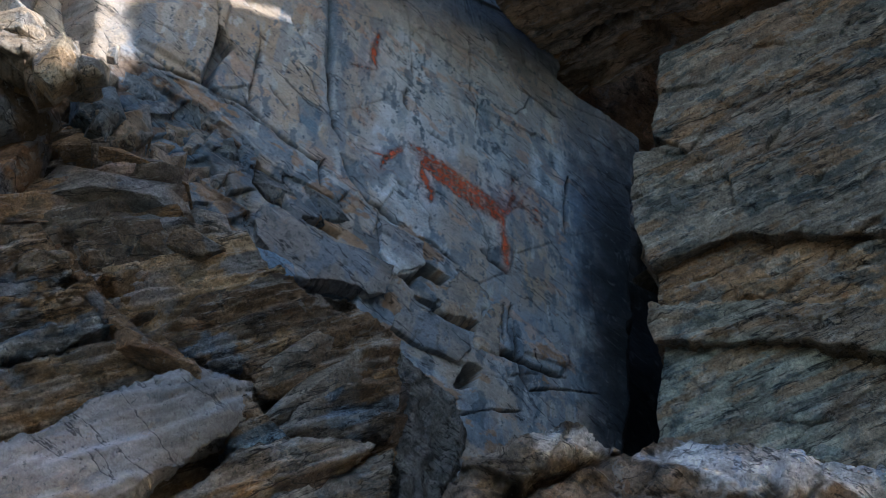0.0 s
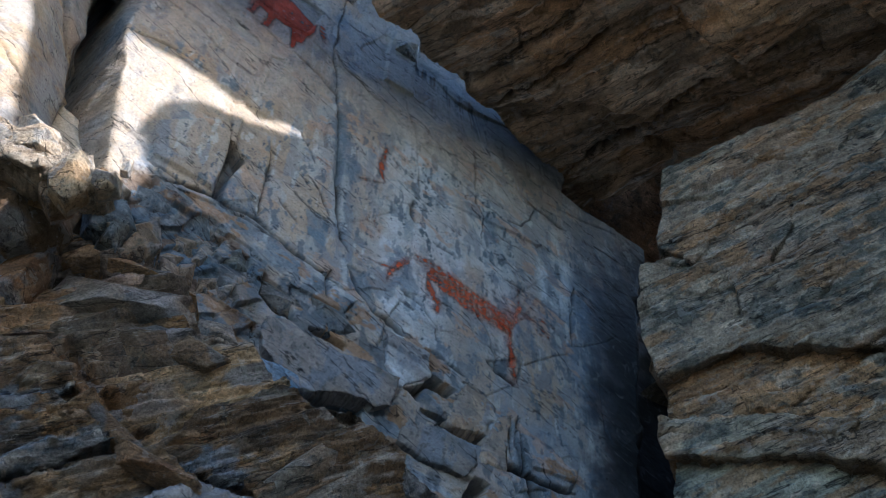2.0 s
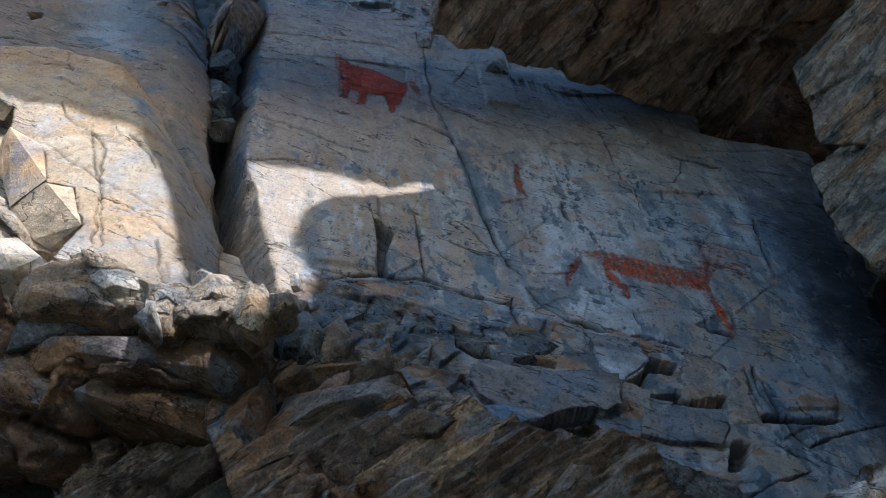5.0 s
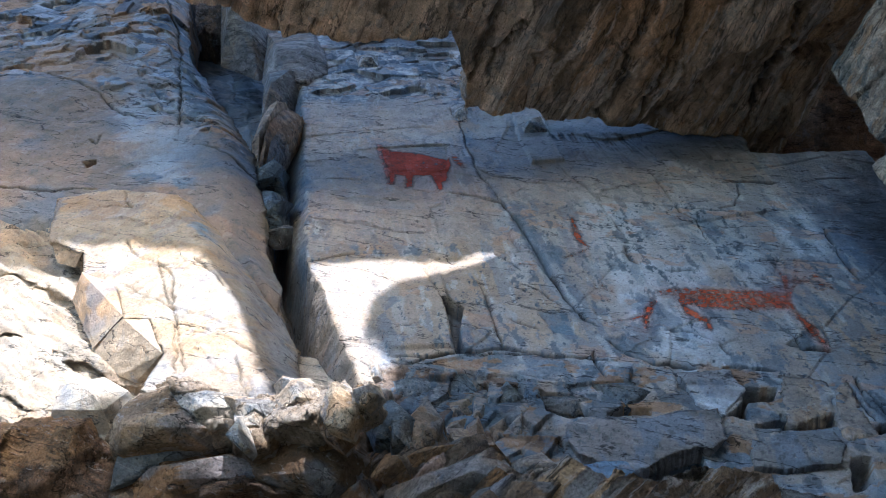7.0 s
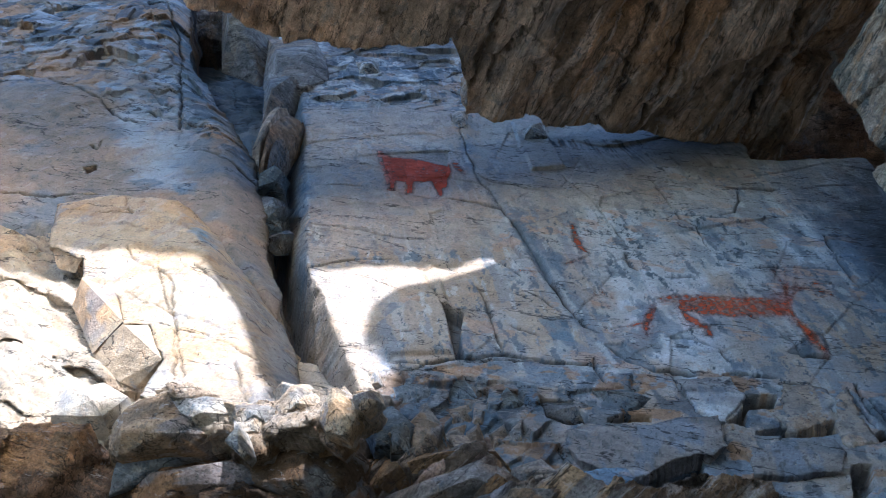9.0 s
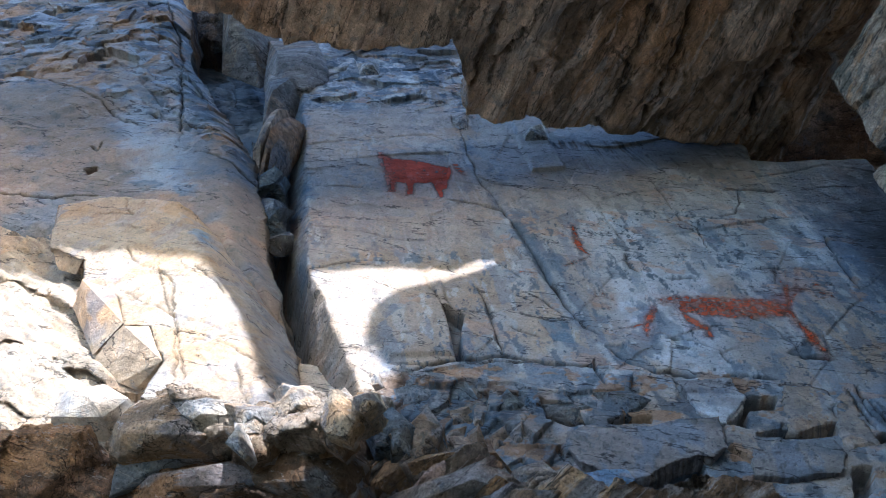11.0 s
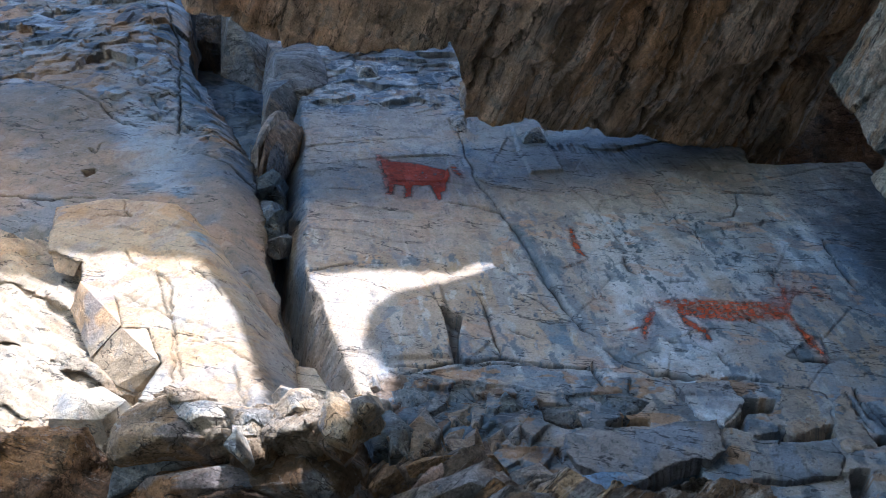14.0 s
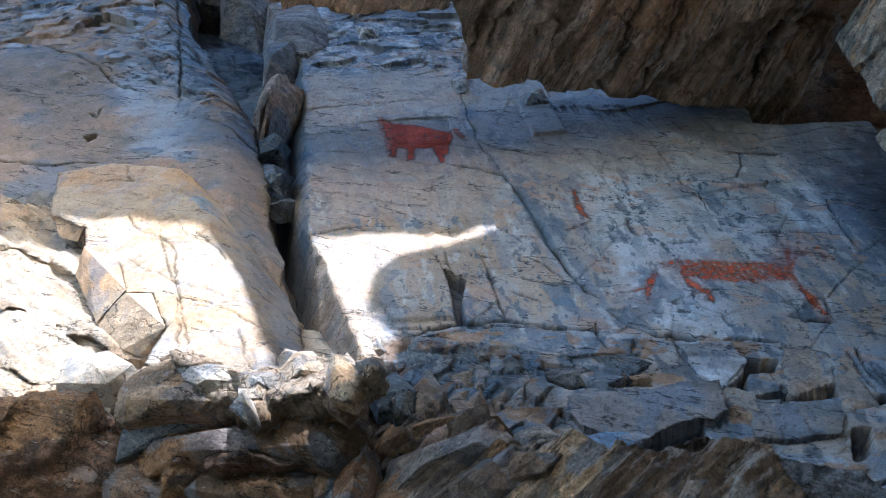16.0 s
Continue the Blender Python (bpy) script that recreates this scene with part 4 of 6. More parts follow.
face.tint((0.33, 0.24, 0.165), 0.4, 0.0, 0.5, 1.5, 0, 0.5, 80).tint((0.24, 0.17, 0.11), 0.1, 0.3, 0.55, 2, 60, 0.5, 81).rough(0.02, 0.7).blocks(0.012, 0.4, 5, 1.5, 0.3, 0.05, 0.005, 0.015, 0.7, 0.15, 3, 0.06).rough(0.006, 0.12).rough(0.003, 0.04)
face.stain((0.14, 0.27, 0.42), [(-2.54, 0.22), (-2.47, 0.32), (-2.36, 0.36), (-2.28, 0.12), (-2.40, 0.07)], 0.02, 0.9, 0.03)
face.stain((0.22, 0.27, 0.33), [(-2.29, 0.33), (-1.84, -0.08), (-1.60, -0.56), (-1.33, -1.19), (-1.49, -1.16), (-1.80, -0.58), (-2.13, -0.13)], 0.06, 0.6, 0.08)
face.crack(0.008, 0.03, [(-3.14, 0.55), (-3.01, 0.38), (-3.28, 0.39)], 0.7).crack(0.007, 0.03, [(-2.65, -0.11), (-2.41, -0.40), (-2.25, -0.73), (-2.02, -1.35)], 0.7).crack(0.006, 0.02, [(-2.78, -0.44), (-2.18, -0.73), (-1.60, -0.88)], 0.4)
EDGE = [(-1.39, -1.46), (-2.39, 0.04)]
face.bend(EDGE[0], EDGE[1], 1.3, 0.05)
face.tint((0.42, 0.29, 0.16), 0.18, 0.15, 0.4, 2.5, 170, 0.55, 83).tint((0.3, 0.3, 0.31), 0.12, 0.3, 0.5, 2, 60, 0.5, 84)
for line in ([(-2.13, -0.90), (-1.87, -0.93), (-1.63, -1.05)], [(-2.64, -0.07), (-2.50, -0.37), (-2.28, -0.70), (-2.14, -0.95), (-1.99, -1.27)], [(-2.26, -0.83), (-1.96, -0.88), (-1.77, -0.84)], [(-1.76, -1.06), (-1.66, -1.28), (-1.58, -1.40)], [(-2.87, -0.02), (-2.71, -0.20), (-2.49, -0.25)], [(-2.33, -0.17), (-2.11, -0.34), (-2.04, -0.45)]):
    face.crack(0.007, 0.025, line, 0.7, 0.015)
face.c *= 0.88
face.side = (0.46, 0.34, 0.22)
face.rounded(0.02, 0.03)
tagged(face.build("cliff_sunlit_face", WALL_ROCK, 0.5), "pale tan rock face lit by sun, stepped at its foot", "rock wall", kind="structure")
foot = Sheet((-0.878, 3.845, 6.122), (0.547, -0.837, -0.021), (0.796, 0.528, -0.297), [(-6.13, 0.75), (-3.77, 0.77), (-2.36, -0.46), (-1.44, -0.65), (-1.04, -1.14), (-2.25, -1.83), (-3.82, -2.18)], 0.014, 0.03, 4, (0.4, 0.34, 0.27))
foot.rough(0.04, 0.7).blocks(0.06, 0.5, -35, 1.8, 0.2, 0.1, 0.03, 0.03, 0.9, 0.1, 3, 0.08).rough(0.008, 0.1)
tagged(foot.build("cliff_foot", WALL_ROCK, 0.4), "pale broken slabs of rock at the cliff foot", "rock wall", kind="structure")


def slab(thing, plane, outline, lift, slope, colour, seed, material=SLANT, thick=0.25, angle=0, amp=0.02, grain=0.011, pale=None, name="slab", edge=0.02):
    """One broken slab that lies against a larger mass."""
    s = Sheet(*plane, outline, grain, 0.025, seed, colour)
    cu, cv = sum(p[0] for p in outline) / len(outline), sum(p[1] for p in outline) / len(outline)
    s.h += lift + slope[0] * (s.u - cu) + slope[1] * (s.v - cv)
    if pale:
        s.tint(pale, 0.3, -0.1, 0.35, 3, angle, 0.8, 80)
    s.tint([q * 0.45 for q in colour], 0.12, 0.1, 0.35, 4, angle, 0.3 if name == "block" else 0.75 if material is SLANT else 0.4, 81)
    if material is SLANT:
        s.tint((0.38, 0.23, 0.1), 0.14, 0.3, 0.5, 3, angle, 0.65, 82).tint((0.2, 0.27, 0.36), 0.13, 0.35, 0.5, 3, angle, 0.65, 83).tint((0.42, 0.39, 0.36), 0.05, 0.4, 0.6, 4, angle, 0.6, 84)
    else:
        s.tint((0.36, 0.24, 0.14), 0.2, 0.35, 0.6, 2, angle, 0.4, 82)
    if name == "block":
        s.tint((0.15, 0.2, 0.28), 0.15, 0.1, 0.4, 2, 108, 0.6, 85).tint((0.1, 0.1, 0.11), 0.03, 0.5, 0.65, 1.5, 108, 0.7, 86).rough(0.006, 0.05)
    if material is SLANT:
        s.c *= 0.9
    s.rough(amp * 2, 0.4).strata(amp * 2.2, 0.15, angle, 0.7, 6, 5, 0.2, 0.85).strata(amp * 0.9, 0.05, angle, 0.6, 8, 6, 0.12).rough(amp * 0.3, 0.07).rounded(edge, 0.07)
    return s.build(name, material, thick, thing)


# blocks that stand out of the foot of the wall
slab(painted, ((-0.878, 3.845, 6.122), (0.547, -0.837, -0.021), (0.796, 0.528, -0.297)), [(0.12, -1.08), (0.25, -1.03), (0.60, -0.98), (0.76, -0.92), (0.99, -0.88), (1.00, -1.11), (0.92, -1.21), (0.86, -1.19), (0.70, -1.25), (0.51, -1.40), (0.38, -1.38), (0.28, -1.34), (0.19, -1.29)], 0.05, (0.01, 0.02), (0.25, 0.24, 0.24), 200, WALL_ROCK, 0.14, -3, 0.0025, 0.009, (0.29, 0.235, 0.185), "block", 0.005)
slab(painted, ((-0.878, 3.845, 6.122), (0.547, -0.837, -0.021), (0.796, 0.528, -0.297)), [(0.80, -0.59), (1.09, -0.53), (1.16, -0.70), (1.11, -0.79), (1.02, -0.91), (0.88, -0.83)], 0.035, (0.01, 0.02), (0.31, 0.32, 0.35), 201, WALL_ROCK, 0.14, -3, 0.0025, 0.009, (0.42, 0.47, 0.53), "block", 0.005)
slab(painted, ((-0.878, 3.845, 6.122), (0.547, -0.837, -0.021), (0.796, 0.528, -0.297)), [(1.15, -1.07), (1.37, -1.01), (1.60, -0.98), (1.65, -1.07), (1.59, -1.21), (1.32, -1.25), (1.15, -1.25)], 0.03, (0.01, 0.02), (0.2, 0.22, 0.25), 202, WALL_ROCK, 0.14, -3, 0.0025, 0.009, (0.31, 0.29, 0.27), "block", 0.005)
slab(painted, ((-0.878, 3.845, 6.122), (0.547, -0.837, -0.021), (0.796, 0.528, -0.297)), [(1.65, -0.65), (1.76, -0.59), (1.79, -0.74), (1.84, -0.98), (1.67, -1.02), (1.64, -0.85)], 0.04, (0.01, 0.02), (0.24, 0.23, 0.24), 203, WALL_ROCK, 0.14, -3, 0.0025, 0.009, (0.34, 0.3, 0.26), "block", 0.005)
slab(painted, ((-0.878, 3.845, 6.122), (0.547, -0.837, -0.021), (0.796, 0.528, -0.297)), [(0.16, -1.42), (0.26, -1.36), (0.45, -1.32), (0.50, -1.40), (0.30, -1.52), (0.22, -1.50)], 0.06, (0.01, 0.02), (0.16, 0.24, 0.36), 204, WALL_ROCK, 0.14, -3, 0.0025, 0.009, (0.2, 0.29, 0.42), "block", 0.005)
slab(painted, ((-0.878, 3.845, 6.122), (0.547, -0.837, -0.021), (0.796, 0.528, -0.297)), [(1.39, -0.55), (1.65, -0.59), (1.63, -0.82), (1.57, -0.88), (1.38, -0.93), (1.37, -0.76)], 0.03, (0.01, 0.02), (0.25, 0.23, 0.215), 205, WALL_ROCK, 0.14, -3, 0.0025, 0.009, (0.36, 0.3, 0.24), "block", 0.005)

foot_slabs = ("sunlit rock slab leaning at the cliff foot", "rock slab", "slabs at the cliff foot")
FACE_PLANE = ((-0.648, 3.494, 6.113), (0.547, -0.837, -0.021), (0.796, 0.528, -0.297))
slab(foot_slabs, FACE_PLANE, [(-5.59, 0.47), (-3.92, 0.52), (-3.30, 0.30), (-2.98, -0.28), (-2.69, -0.66), (-2.88, -0.61), (-3.12, -0.45), (-3.39, -0.31), (-3.70, -0.16), (-5.13, -0.13)], -0.2, (0.0, 0.0), (0.34, 0.285, 0.215), 51, WALL_ROCK, 0.3, -30, 0.014, pale=(0.37, 0.315, 0.25))
slab(foot_slabs, FACE_PLANE, [(-5.37, 0.15), (-3.79, -0.00), (-2.96, -0.44), (-2.40, -0.62), (-2.21, -1.11), (-2.51, -1.10), (-2.77, -0.97), (-2.93, -0.94), (-3.26, -0.73), (-3.50, -0.72), (-4.67, -0.77)], -0.26, (0.0, 0.0), (0.34, 0.285, 0.215), 52, WALL_ROCK, 0.3, -30, 0.014, pale=(0.37, 0.315, 0.25))
slab(foot_slabs, FACE_PLANE, [(-4.86, -0.55), (-3.60, -0.58), (-3.01, -0.81), (-2.29, -0.92), (-2.31, -1.21), (-2.66, -1.30), (-2.95, -1.34), (-3.27, -1.16), (-4.35, -1.22)], -0.31, (0.0, 0.02), (0.34, 0.285, 0.215), 53, WALL_ROCK, 0.3, -30, 0.014, pale=(0.37, 0.315, 0.25))
slab(foot_slabs, FACE_PLANE, [(-4.52, -1.03), (-3.10, -1.09), (-2.72, -1.20), (-2.33, -1.21), (-2.37, -1.47), (-2.40, -1.72), (-2.76, -1.72), (-3.93, -1.80)], -0.36, (0.0, 0.05), (0.34, 0.285, 0.215), 55, WALL_ROCK, 0.3, -30, 0.014, pale=(0.37, 0.315, 0.25))
for seed, points in (
    (56, [(-3.4, -0.06, -0.01), (-3.11, -0.18, -0.01), (-3.33, -0.17, -0.12), (-3.18, -0.21, -0.12), (-3.21, 0.1, -0.15), (-3.49, 0.17, -0.12)]),
    (57, [(-3.02, -0.39, -0.01), (-2.74, -0.51, -0.01), (-2.55, -0.8, -0.01), (-3.1, -0.46, -0.19), (-2.87, -0.66, -0.2), (-2.77, -0.88, -0.22), (-2.65, -0.49, -0.2), (-2.97, -0.15, -0.15)]),
    (58, [(-2.55, -0.81, -0.01), (-2.39, -0.81, -0.01), (-2.26, -1.01, -0.01), (-2.18, -1.1, -0.01), (-2.79, -0.86, -0.24), (-2.6, -0.9, -0.25), (-2.53, -1.06, -0.26), (-2.41, -1.1, -0.26), (-2.33, -0.68, -0.2), (-2.26, -1.07, -0.3)]),
):
    o, n, eu = (Vector(q) for q in FACE_PLANE)
    ev = n.cross(eu)
    v, f, q = hull([o + a * eu + b * ev + c * n for a, b, c in points], seed, 0.014, 4)
    mesh_part("step", v, f, rock_tone(q, (0.46, 0.36, 0.25), seed, 0.05), WALL_ROCK, foot_slabs).data.set_sharp_from_angle(angle=0.35)
chunk(foot_slabs, (-3.106, 2.055, 5.66), ((0.547, -0.837, -0.021), (0.796, 0.528, -0.297)), [(-0.21, 0.05), (0.02, 0.13), (0.24, 0.0), (0.13, -0.13), (-0.18, -0.1)], 0.25, (0.42, 0.37, 0.3), 54, WALL_ROCK, 0.1, "slab")

# the roof
roof = Sheet((0.644, 4.794, 8.059), (-0.108, 0.030, -0.994), (0.879, 0.470, -0.081), [(-3.79, 2.23), (-3.84, 1.94), (-3.60, 1.75), (-3.31, 1.54), (-2.92, 1.52), (-2.64, 1.40), (-1.94, 1.36), (-1.85, 0.87), (-1.88, 0.65), (-1.39, 0.54), (-1.26, 0.49), (-1.24, 0.41), (-0.75, 0.33), (-0.45, 0.23), (0.39, -0.02), (0.42, -0.5), (0.88, -0.6)] + [(0.88, -0.35), (1.05, -0.01), (1.22, 0.36), (1.32, 0.29)] + [(1.79, 0.75), (1.79, 0.75), (3.13, 2.44), (1.06, 3.96), (0.85, 3.17), (-3.50, 3.43)], 0.014, 0.03, 6, (0.32, 0.25, 0.185))
roof.tint((0.42, 0.37, 0.32), 0.3, 0.15, 0.5, 6, 60, 0.7, 80).tint((0.11, 0.09, 0.07), 0.4, 0.2, 0.45, 2, 60, 0.7, 81).tint((0.32, 0.21, 0.12), 0.25, 0.2, 0.45, 3, 60, 0.65, 82).tint((0.45, 0.42, 0.38), 0.06, 0.4, 0.6, 8, 60, 0.7, 83)
roof.c *= np.array((1.45, 1.3, 1.15))
roof.rough(0.07, 0.9).strata(0.1, 0.5, 62, 0.5, 5, 5, 0.12).blocks(0.06, 0.6, 62, 1.7, 0.3, 0.22, 0.03, 0.015, 0.85, 0.15, 3, 0.15).blocks(0.02, 0.2, 40, 1.5, 0.3, 0.2, 0.01, 0.03, 0.6, 0.2, 4, 0.12).strata(0.012, 0.1, 60, 0.6, 7, 6, 0.1).rough(0.02, 0.15).rough(0.008, 0.05)
roof.stain((0.62, 0.51, 0.4), [(-3.16, 2.25), (-1.01, 1.92), (-1.26, 1.08), (-1.79, 0.82), (-1.90, 1.34), (-2.66, 1.39), (-3.29, 1.54)], 0.1, 0.7, 0.1, 0.4)
for line in ([(-0.82, 0.32), (-0.62, 0.62), (-0.45, 1.20), (-0.29, 1.63)], [(-0.43, 0.39), (-0.26, 0.81), (-0.05, 1.27), (0.06, 1.67)], [(0.43, -0.04), (0.77, 0.85), (0.91, 1.44)], [(-1.69, 0.90), (-1.43, 1.35), (-1.24, 1.60)]):
    roof.crack(0.03, 0.07, line, 0.7, 0.04)
roof.streak((0.42, 0.38, 0.34), [(-0.04, 1.38), (-0.20, 1.02), (-0.37, 0.70), (-0.55, 0.29)], 0.03, 0.8).streak((0.4, 0.37, 0.34), [(-1.87, 0.74), (-1.54, 0.79), (-1.25, 0.90)], 0.04, 0.8).streak((0.4, 0.37, 0.34), [(-1.10, 1.46), (-1.37, 1.26), (-1.67, 0.92)], 0.05, 0.7)
roof.streak((0.7, 0.66, 0.62), [(1.24, 0.63), (1.02, 0.18), (0.86, -0.28)], 0.04, 0.9).crack(0.04, 0.1, [(-1.52, 1.61), (-1.69, 1.22), (-1.83, 0.89)], 0.7).crack(0.03, 0.08, [(0.92, 1.23), (0.67, 0.68), (0.46, -0.12)], 0.6)
tagged(roof.build("cliff_overhang", ROOF, 0.5), "dark brown overhanging rock roof with diagonal bands", "rock overhang", kind="structure")
niche = Sheet((1.829, 5.854, 8.310), (-0.228, -0.465, -0.856), (0.772, 0.450, -0.450), [(-0.95, 0.48), (-0.01, 0.77), (0.94, 0.56), (1.09, -0.35), (-0.86, -0.44)], 0.02, 0.02, 10, (0.45, 0.3, 0.2))
niche.rough(0.06, 0.4).blocks(0.06, 0.3, 30, 1.6, 0, 0.3, 0.03, 0.03, 0.9, 0.2, 3, 0.1).rough(0.01, 0.08)
tagged(niche.build("cliff_niche", SCHIST, 0.4), "dark brown recess under the overhang", "rock niche", kind="structure")


# the outcrop beside the crevice
def bed(plane, outline, seed, colour, angle, amp, thing, recess=0.0, thick=3.0):
    s = Sheet(*plane, outline, 0.010, 0.025, seed, colour)
    s.tint((0.1, 0.13, 0.14), 0.1, 0.15, 0.4, 2.5, angle, 0.75, 80).tint((0.3, 0.21, 0.14), 0.3, 0.0, 0.4, 3, angle, 0.5, 84).tint((0.34, 0.23, 0.13), 0.1, 0.25, 0.5, 4, angle, 0.65, 81).tint((0.42, 0.42, 0.39), 0.045, 0.35, 0.55, 3, angle, 0.65, 82)
    s.strata(amp, 0.16, angle, 0.6, 7, 5, 0.08, 0.85).strata(amp * 0.5, 0.05, angle, 0.7, 9, 6, 0.1).blocks(amp * 0.6, 0.3, angle, 2, 0, 0.05, 0.02, 0.02, 0.8, 0.2, 3, 0.06).rough(0.025, 0.4).rough(0.008, 0.08).rough(0.004, 0.03).rounded(0.02, 0.03)
    s.c *= np.array((1.16, 1.03, 0.92))
    s.side = (0.2, 0.13, 0.075)
    return s.build("bed", BEDDED, thick, thing)


outcrop = tagged(new("layered_outcrop"), "grey-green layered rock outcrop with projecting beds", "rock outcrop")
bed(((1.239, 4.164, 4.921), (-0.362, -0.931, -0.047), (0.929, -0.364, 0.065)), [(0.47, 1.79), (0.78, 1.85), (1.41, 1.85), (2.58, 2.38), (1.76, 0.33), (1.48, 0.36), (0.63, 0.58), (0.26, 1.05), (0.34, 1.34)], 11, (0.3, 0.285, 0.26), 17, 0.02, outcrop)
bed(((1.239, 4.164, 4.921), (-0.362, -0.931, -0.047), (0.929, -0.364, 0.065)), [(0.10, 1.00), (0.40, 0.93), (0.68, 0.63), (1.87, 0.61), (1.54, -0.23), (0.50, 0.11), (0.01, 0.04), (-0.01, 0.36), (0.05, 0.73)], 12, (0.3, 0.29, 0.26), 10, 0.025, outcrop)
bed(((1.286, 4.285, 4.927), (-0.362, -0.931, -0.047), (0.929, -0.364, 0.065)), [(0.08, 0.24), (0.57, 0.28), (1.60, -0.07), (1.36, -0.69), (0.10, -0.22), (-0.00, -0.12)], 13, (0.4, 0.29, 0.18), 4, 0.03, outcrop)
bed(((1.239, 4.164, 4.921), (-0.362, -0.931, -0.047), (0.929, -0.364, 0.065)), [(-0.06, -0.19), (0.20, -0.28), (1.35, -0.69), (1.23, -1.00), (0.62, -0.67), (-0.08, -0.48), (-0.09, -0.34)], 14, (0.33, 0.34, 0.3), -2, 0.025, outcrop)
bed(((1.286, 4.285, 4.927), (-0.362, -0.931, -0.047), (0.929, -0.364, 0.065)), [(-0.03, -0.36), (0.64, -0.57), (1.31, -0.81), (0.87, -1.90), (0.76, -1.61), (-0.21, -1.07)], 15, (0.32, 0.36, 0.33), 12, 0.015, outcrop)

# the lower outcrop
low = Sheet((-1.062, 3.530, 4.527), (0.419, -0.902, -0.105), (0.822, 0.328, 0.465), [(-1.72, 2.16), (-0.86, 1.34), (-0.66, 1.00), (-0.38, 0.98), (-0.22, 0.59), (-0.13, 0.26), (0.01, 0.03), (0.21, -0.22), (0.48, -0.47), (0.67, -0.66), (0.71, -0.79), (0.53, -1.12), (0.10, -1.93), (-2.12, -1.10)], 0.012, 0.03, 21, (0.23, 0.19, 0.15))
low.tint((0.28, 0.29, 0.32), 0.35, 0.1, 0.5, 4, 0, 0.75, 80).tint((0.32, 0.2, 0.1), 0.3, 0.1, 0.5, 4, 0, 0.7, 81).tint((0.09, 0.075, 0.06), 0.3, 0.1, 0.5, 4, 0, 0.6, 82)
low.c *= 0.8
low.rough(0.06, 0.9).strata(0.16, 0.4, 0, 0.6, 4, 5, 0.15, 0.85).strata(0.07, 0.12, 3, 0.6, 6, 6, 0.12).blocks(0.04, 0.45, 0, 2.4, 0.3, 0.15, 0.03, 0.03, 0.8, 0.2, 3, 0.1).strata(0.015, 0.04, 2, 0.6, 8, 7, 0.1).rough(0.01, 0.08).rounded(0.1, 0.15)
low.crack(0.05, 0.08, [(-0.84, 0.18), (-0.80, 0.02), (-0.68, -0.21), (-0.56, -0.37), (-0.36, -0.59)], 0.3).streak((0.3, 0.17, 0.08), [(-0.84, 0.18), (-0.80, 0.02), (-0.68, -0.21), (-0.56, -0.37), (-0.36, -0.59)], 0.05, 0.8)
tagged(low.build("lower_outcrop", SLANT, 0.8), "brown schist outcrop with slanting slabs below the wall", "rock outcrop", kind="structure")
slabs = ("schist slab slanting across the lower outcrop", "rock slab", "slanting slabs of the outcrop")
BROWN, GREY, PINK, BLUE, OCHRE, NIGHT = (0.22, 0.148, 0.09), (0.33, 0.31, 0.29), (0.3, 0.23, 0.19), (0.21, 0.29, 0.39), (0.34, 0.23, 0.13), (0.1, 0.077, 0.055)
slab(slabs, ((-1.062, 3.530, 4.527), (0.419, -0.902, -0.105), (0.822, 0.328, 0.465)), [(-1.12, 0.78), (-0.82, 0.82), (-0.79, 0.63), (-0.94, 0.42), (-1.18, 0.41)], 0.18, (0.1, 0.2), BROWN, 61, SLANT, 0.3, 20)
slab(slabs, ((-1.062, 3.530, 4.527), (0.419, -0.902, -0.105), (0.822, 0.328, 0.465)), [(-1.17, 0.46), (-0.52, 0.50), (-0.26, 0.43), (-0.19, 0.30), (-0.37, 0.25), (-0.83, 0.26), (-1.21, 0.27)], 0.14, (0.05, 0.3), PINK, 62, SLANT, 0.25, 0)
slab(slabs, ((-1.062, 3.530, 4.527), (0.419, -0.902, -0.105), (0.822, 0.328, 0.465)), [(-0.93, 0.24), (-0.70, 0.30), (-0.29, 0.28), (-0.23, 0.15), (-0.38, 0.07), (-0.62, 0.07), (-0.82, 0.01)], 0.1, (0.1, 0.2), NIGHT, 63, SLANT, 0.25, 0, pale=(0.2, 0.17, 0.13))
slab(slabs, ((-1.062, 3.530, 4.527), (0.419, -0.902, -0.105), (0.822, 0.328, 0.465)), [(-1.21, 0.24), (-0.93, 0.17), (-0.86, -0.07), (-1.01, -0.11), (-1.27, -0.07)], 0.22, (0.15, 0.2), BROWN, 64, SLANT, 0.3, 10)
slab(slabs, ((-1.062, 3.530, 4.527), (0.419, -0.902, -0.105), (0.822, 0.328, 0.465)), [(-1.27, -0.07), (-0.94, -0.11), (-0.80, -0.24), (-0.72, -0.33), (-1.07, -0.39), (-1.32, -0.39)], 0.2, (0.1, 0.25), NIGHT, 65, SLANT, 0.3, 5, pale=(0.42, 0.41, 0.42))
slab(slabs, ((-1.062, 3.530, 4.527), (0.419, -0.902, -0.105), (0.822, 0.328, 0.465)), [(-0.82, -0.02), (-0.36, 0.15), (-0.03, -0.00), (0.14, -0.23), (-0.12, -0.27), (-0.39, -0.34), (-0.51, -0.40), (-0.70, -0.23)], 0.12, (0.1, 0.3), (0.52, 0.37, 0.22), 66, SLANT, 0.25, 0, pale=(0.28, 0.3, 0.36))
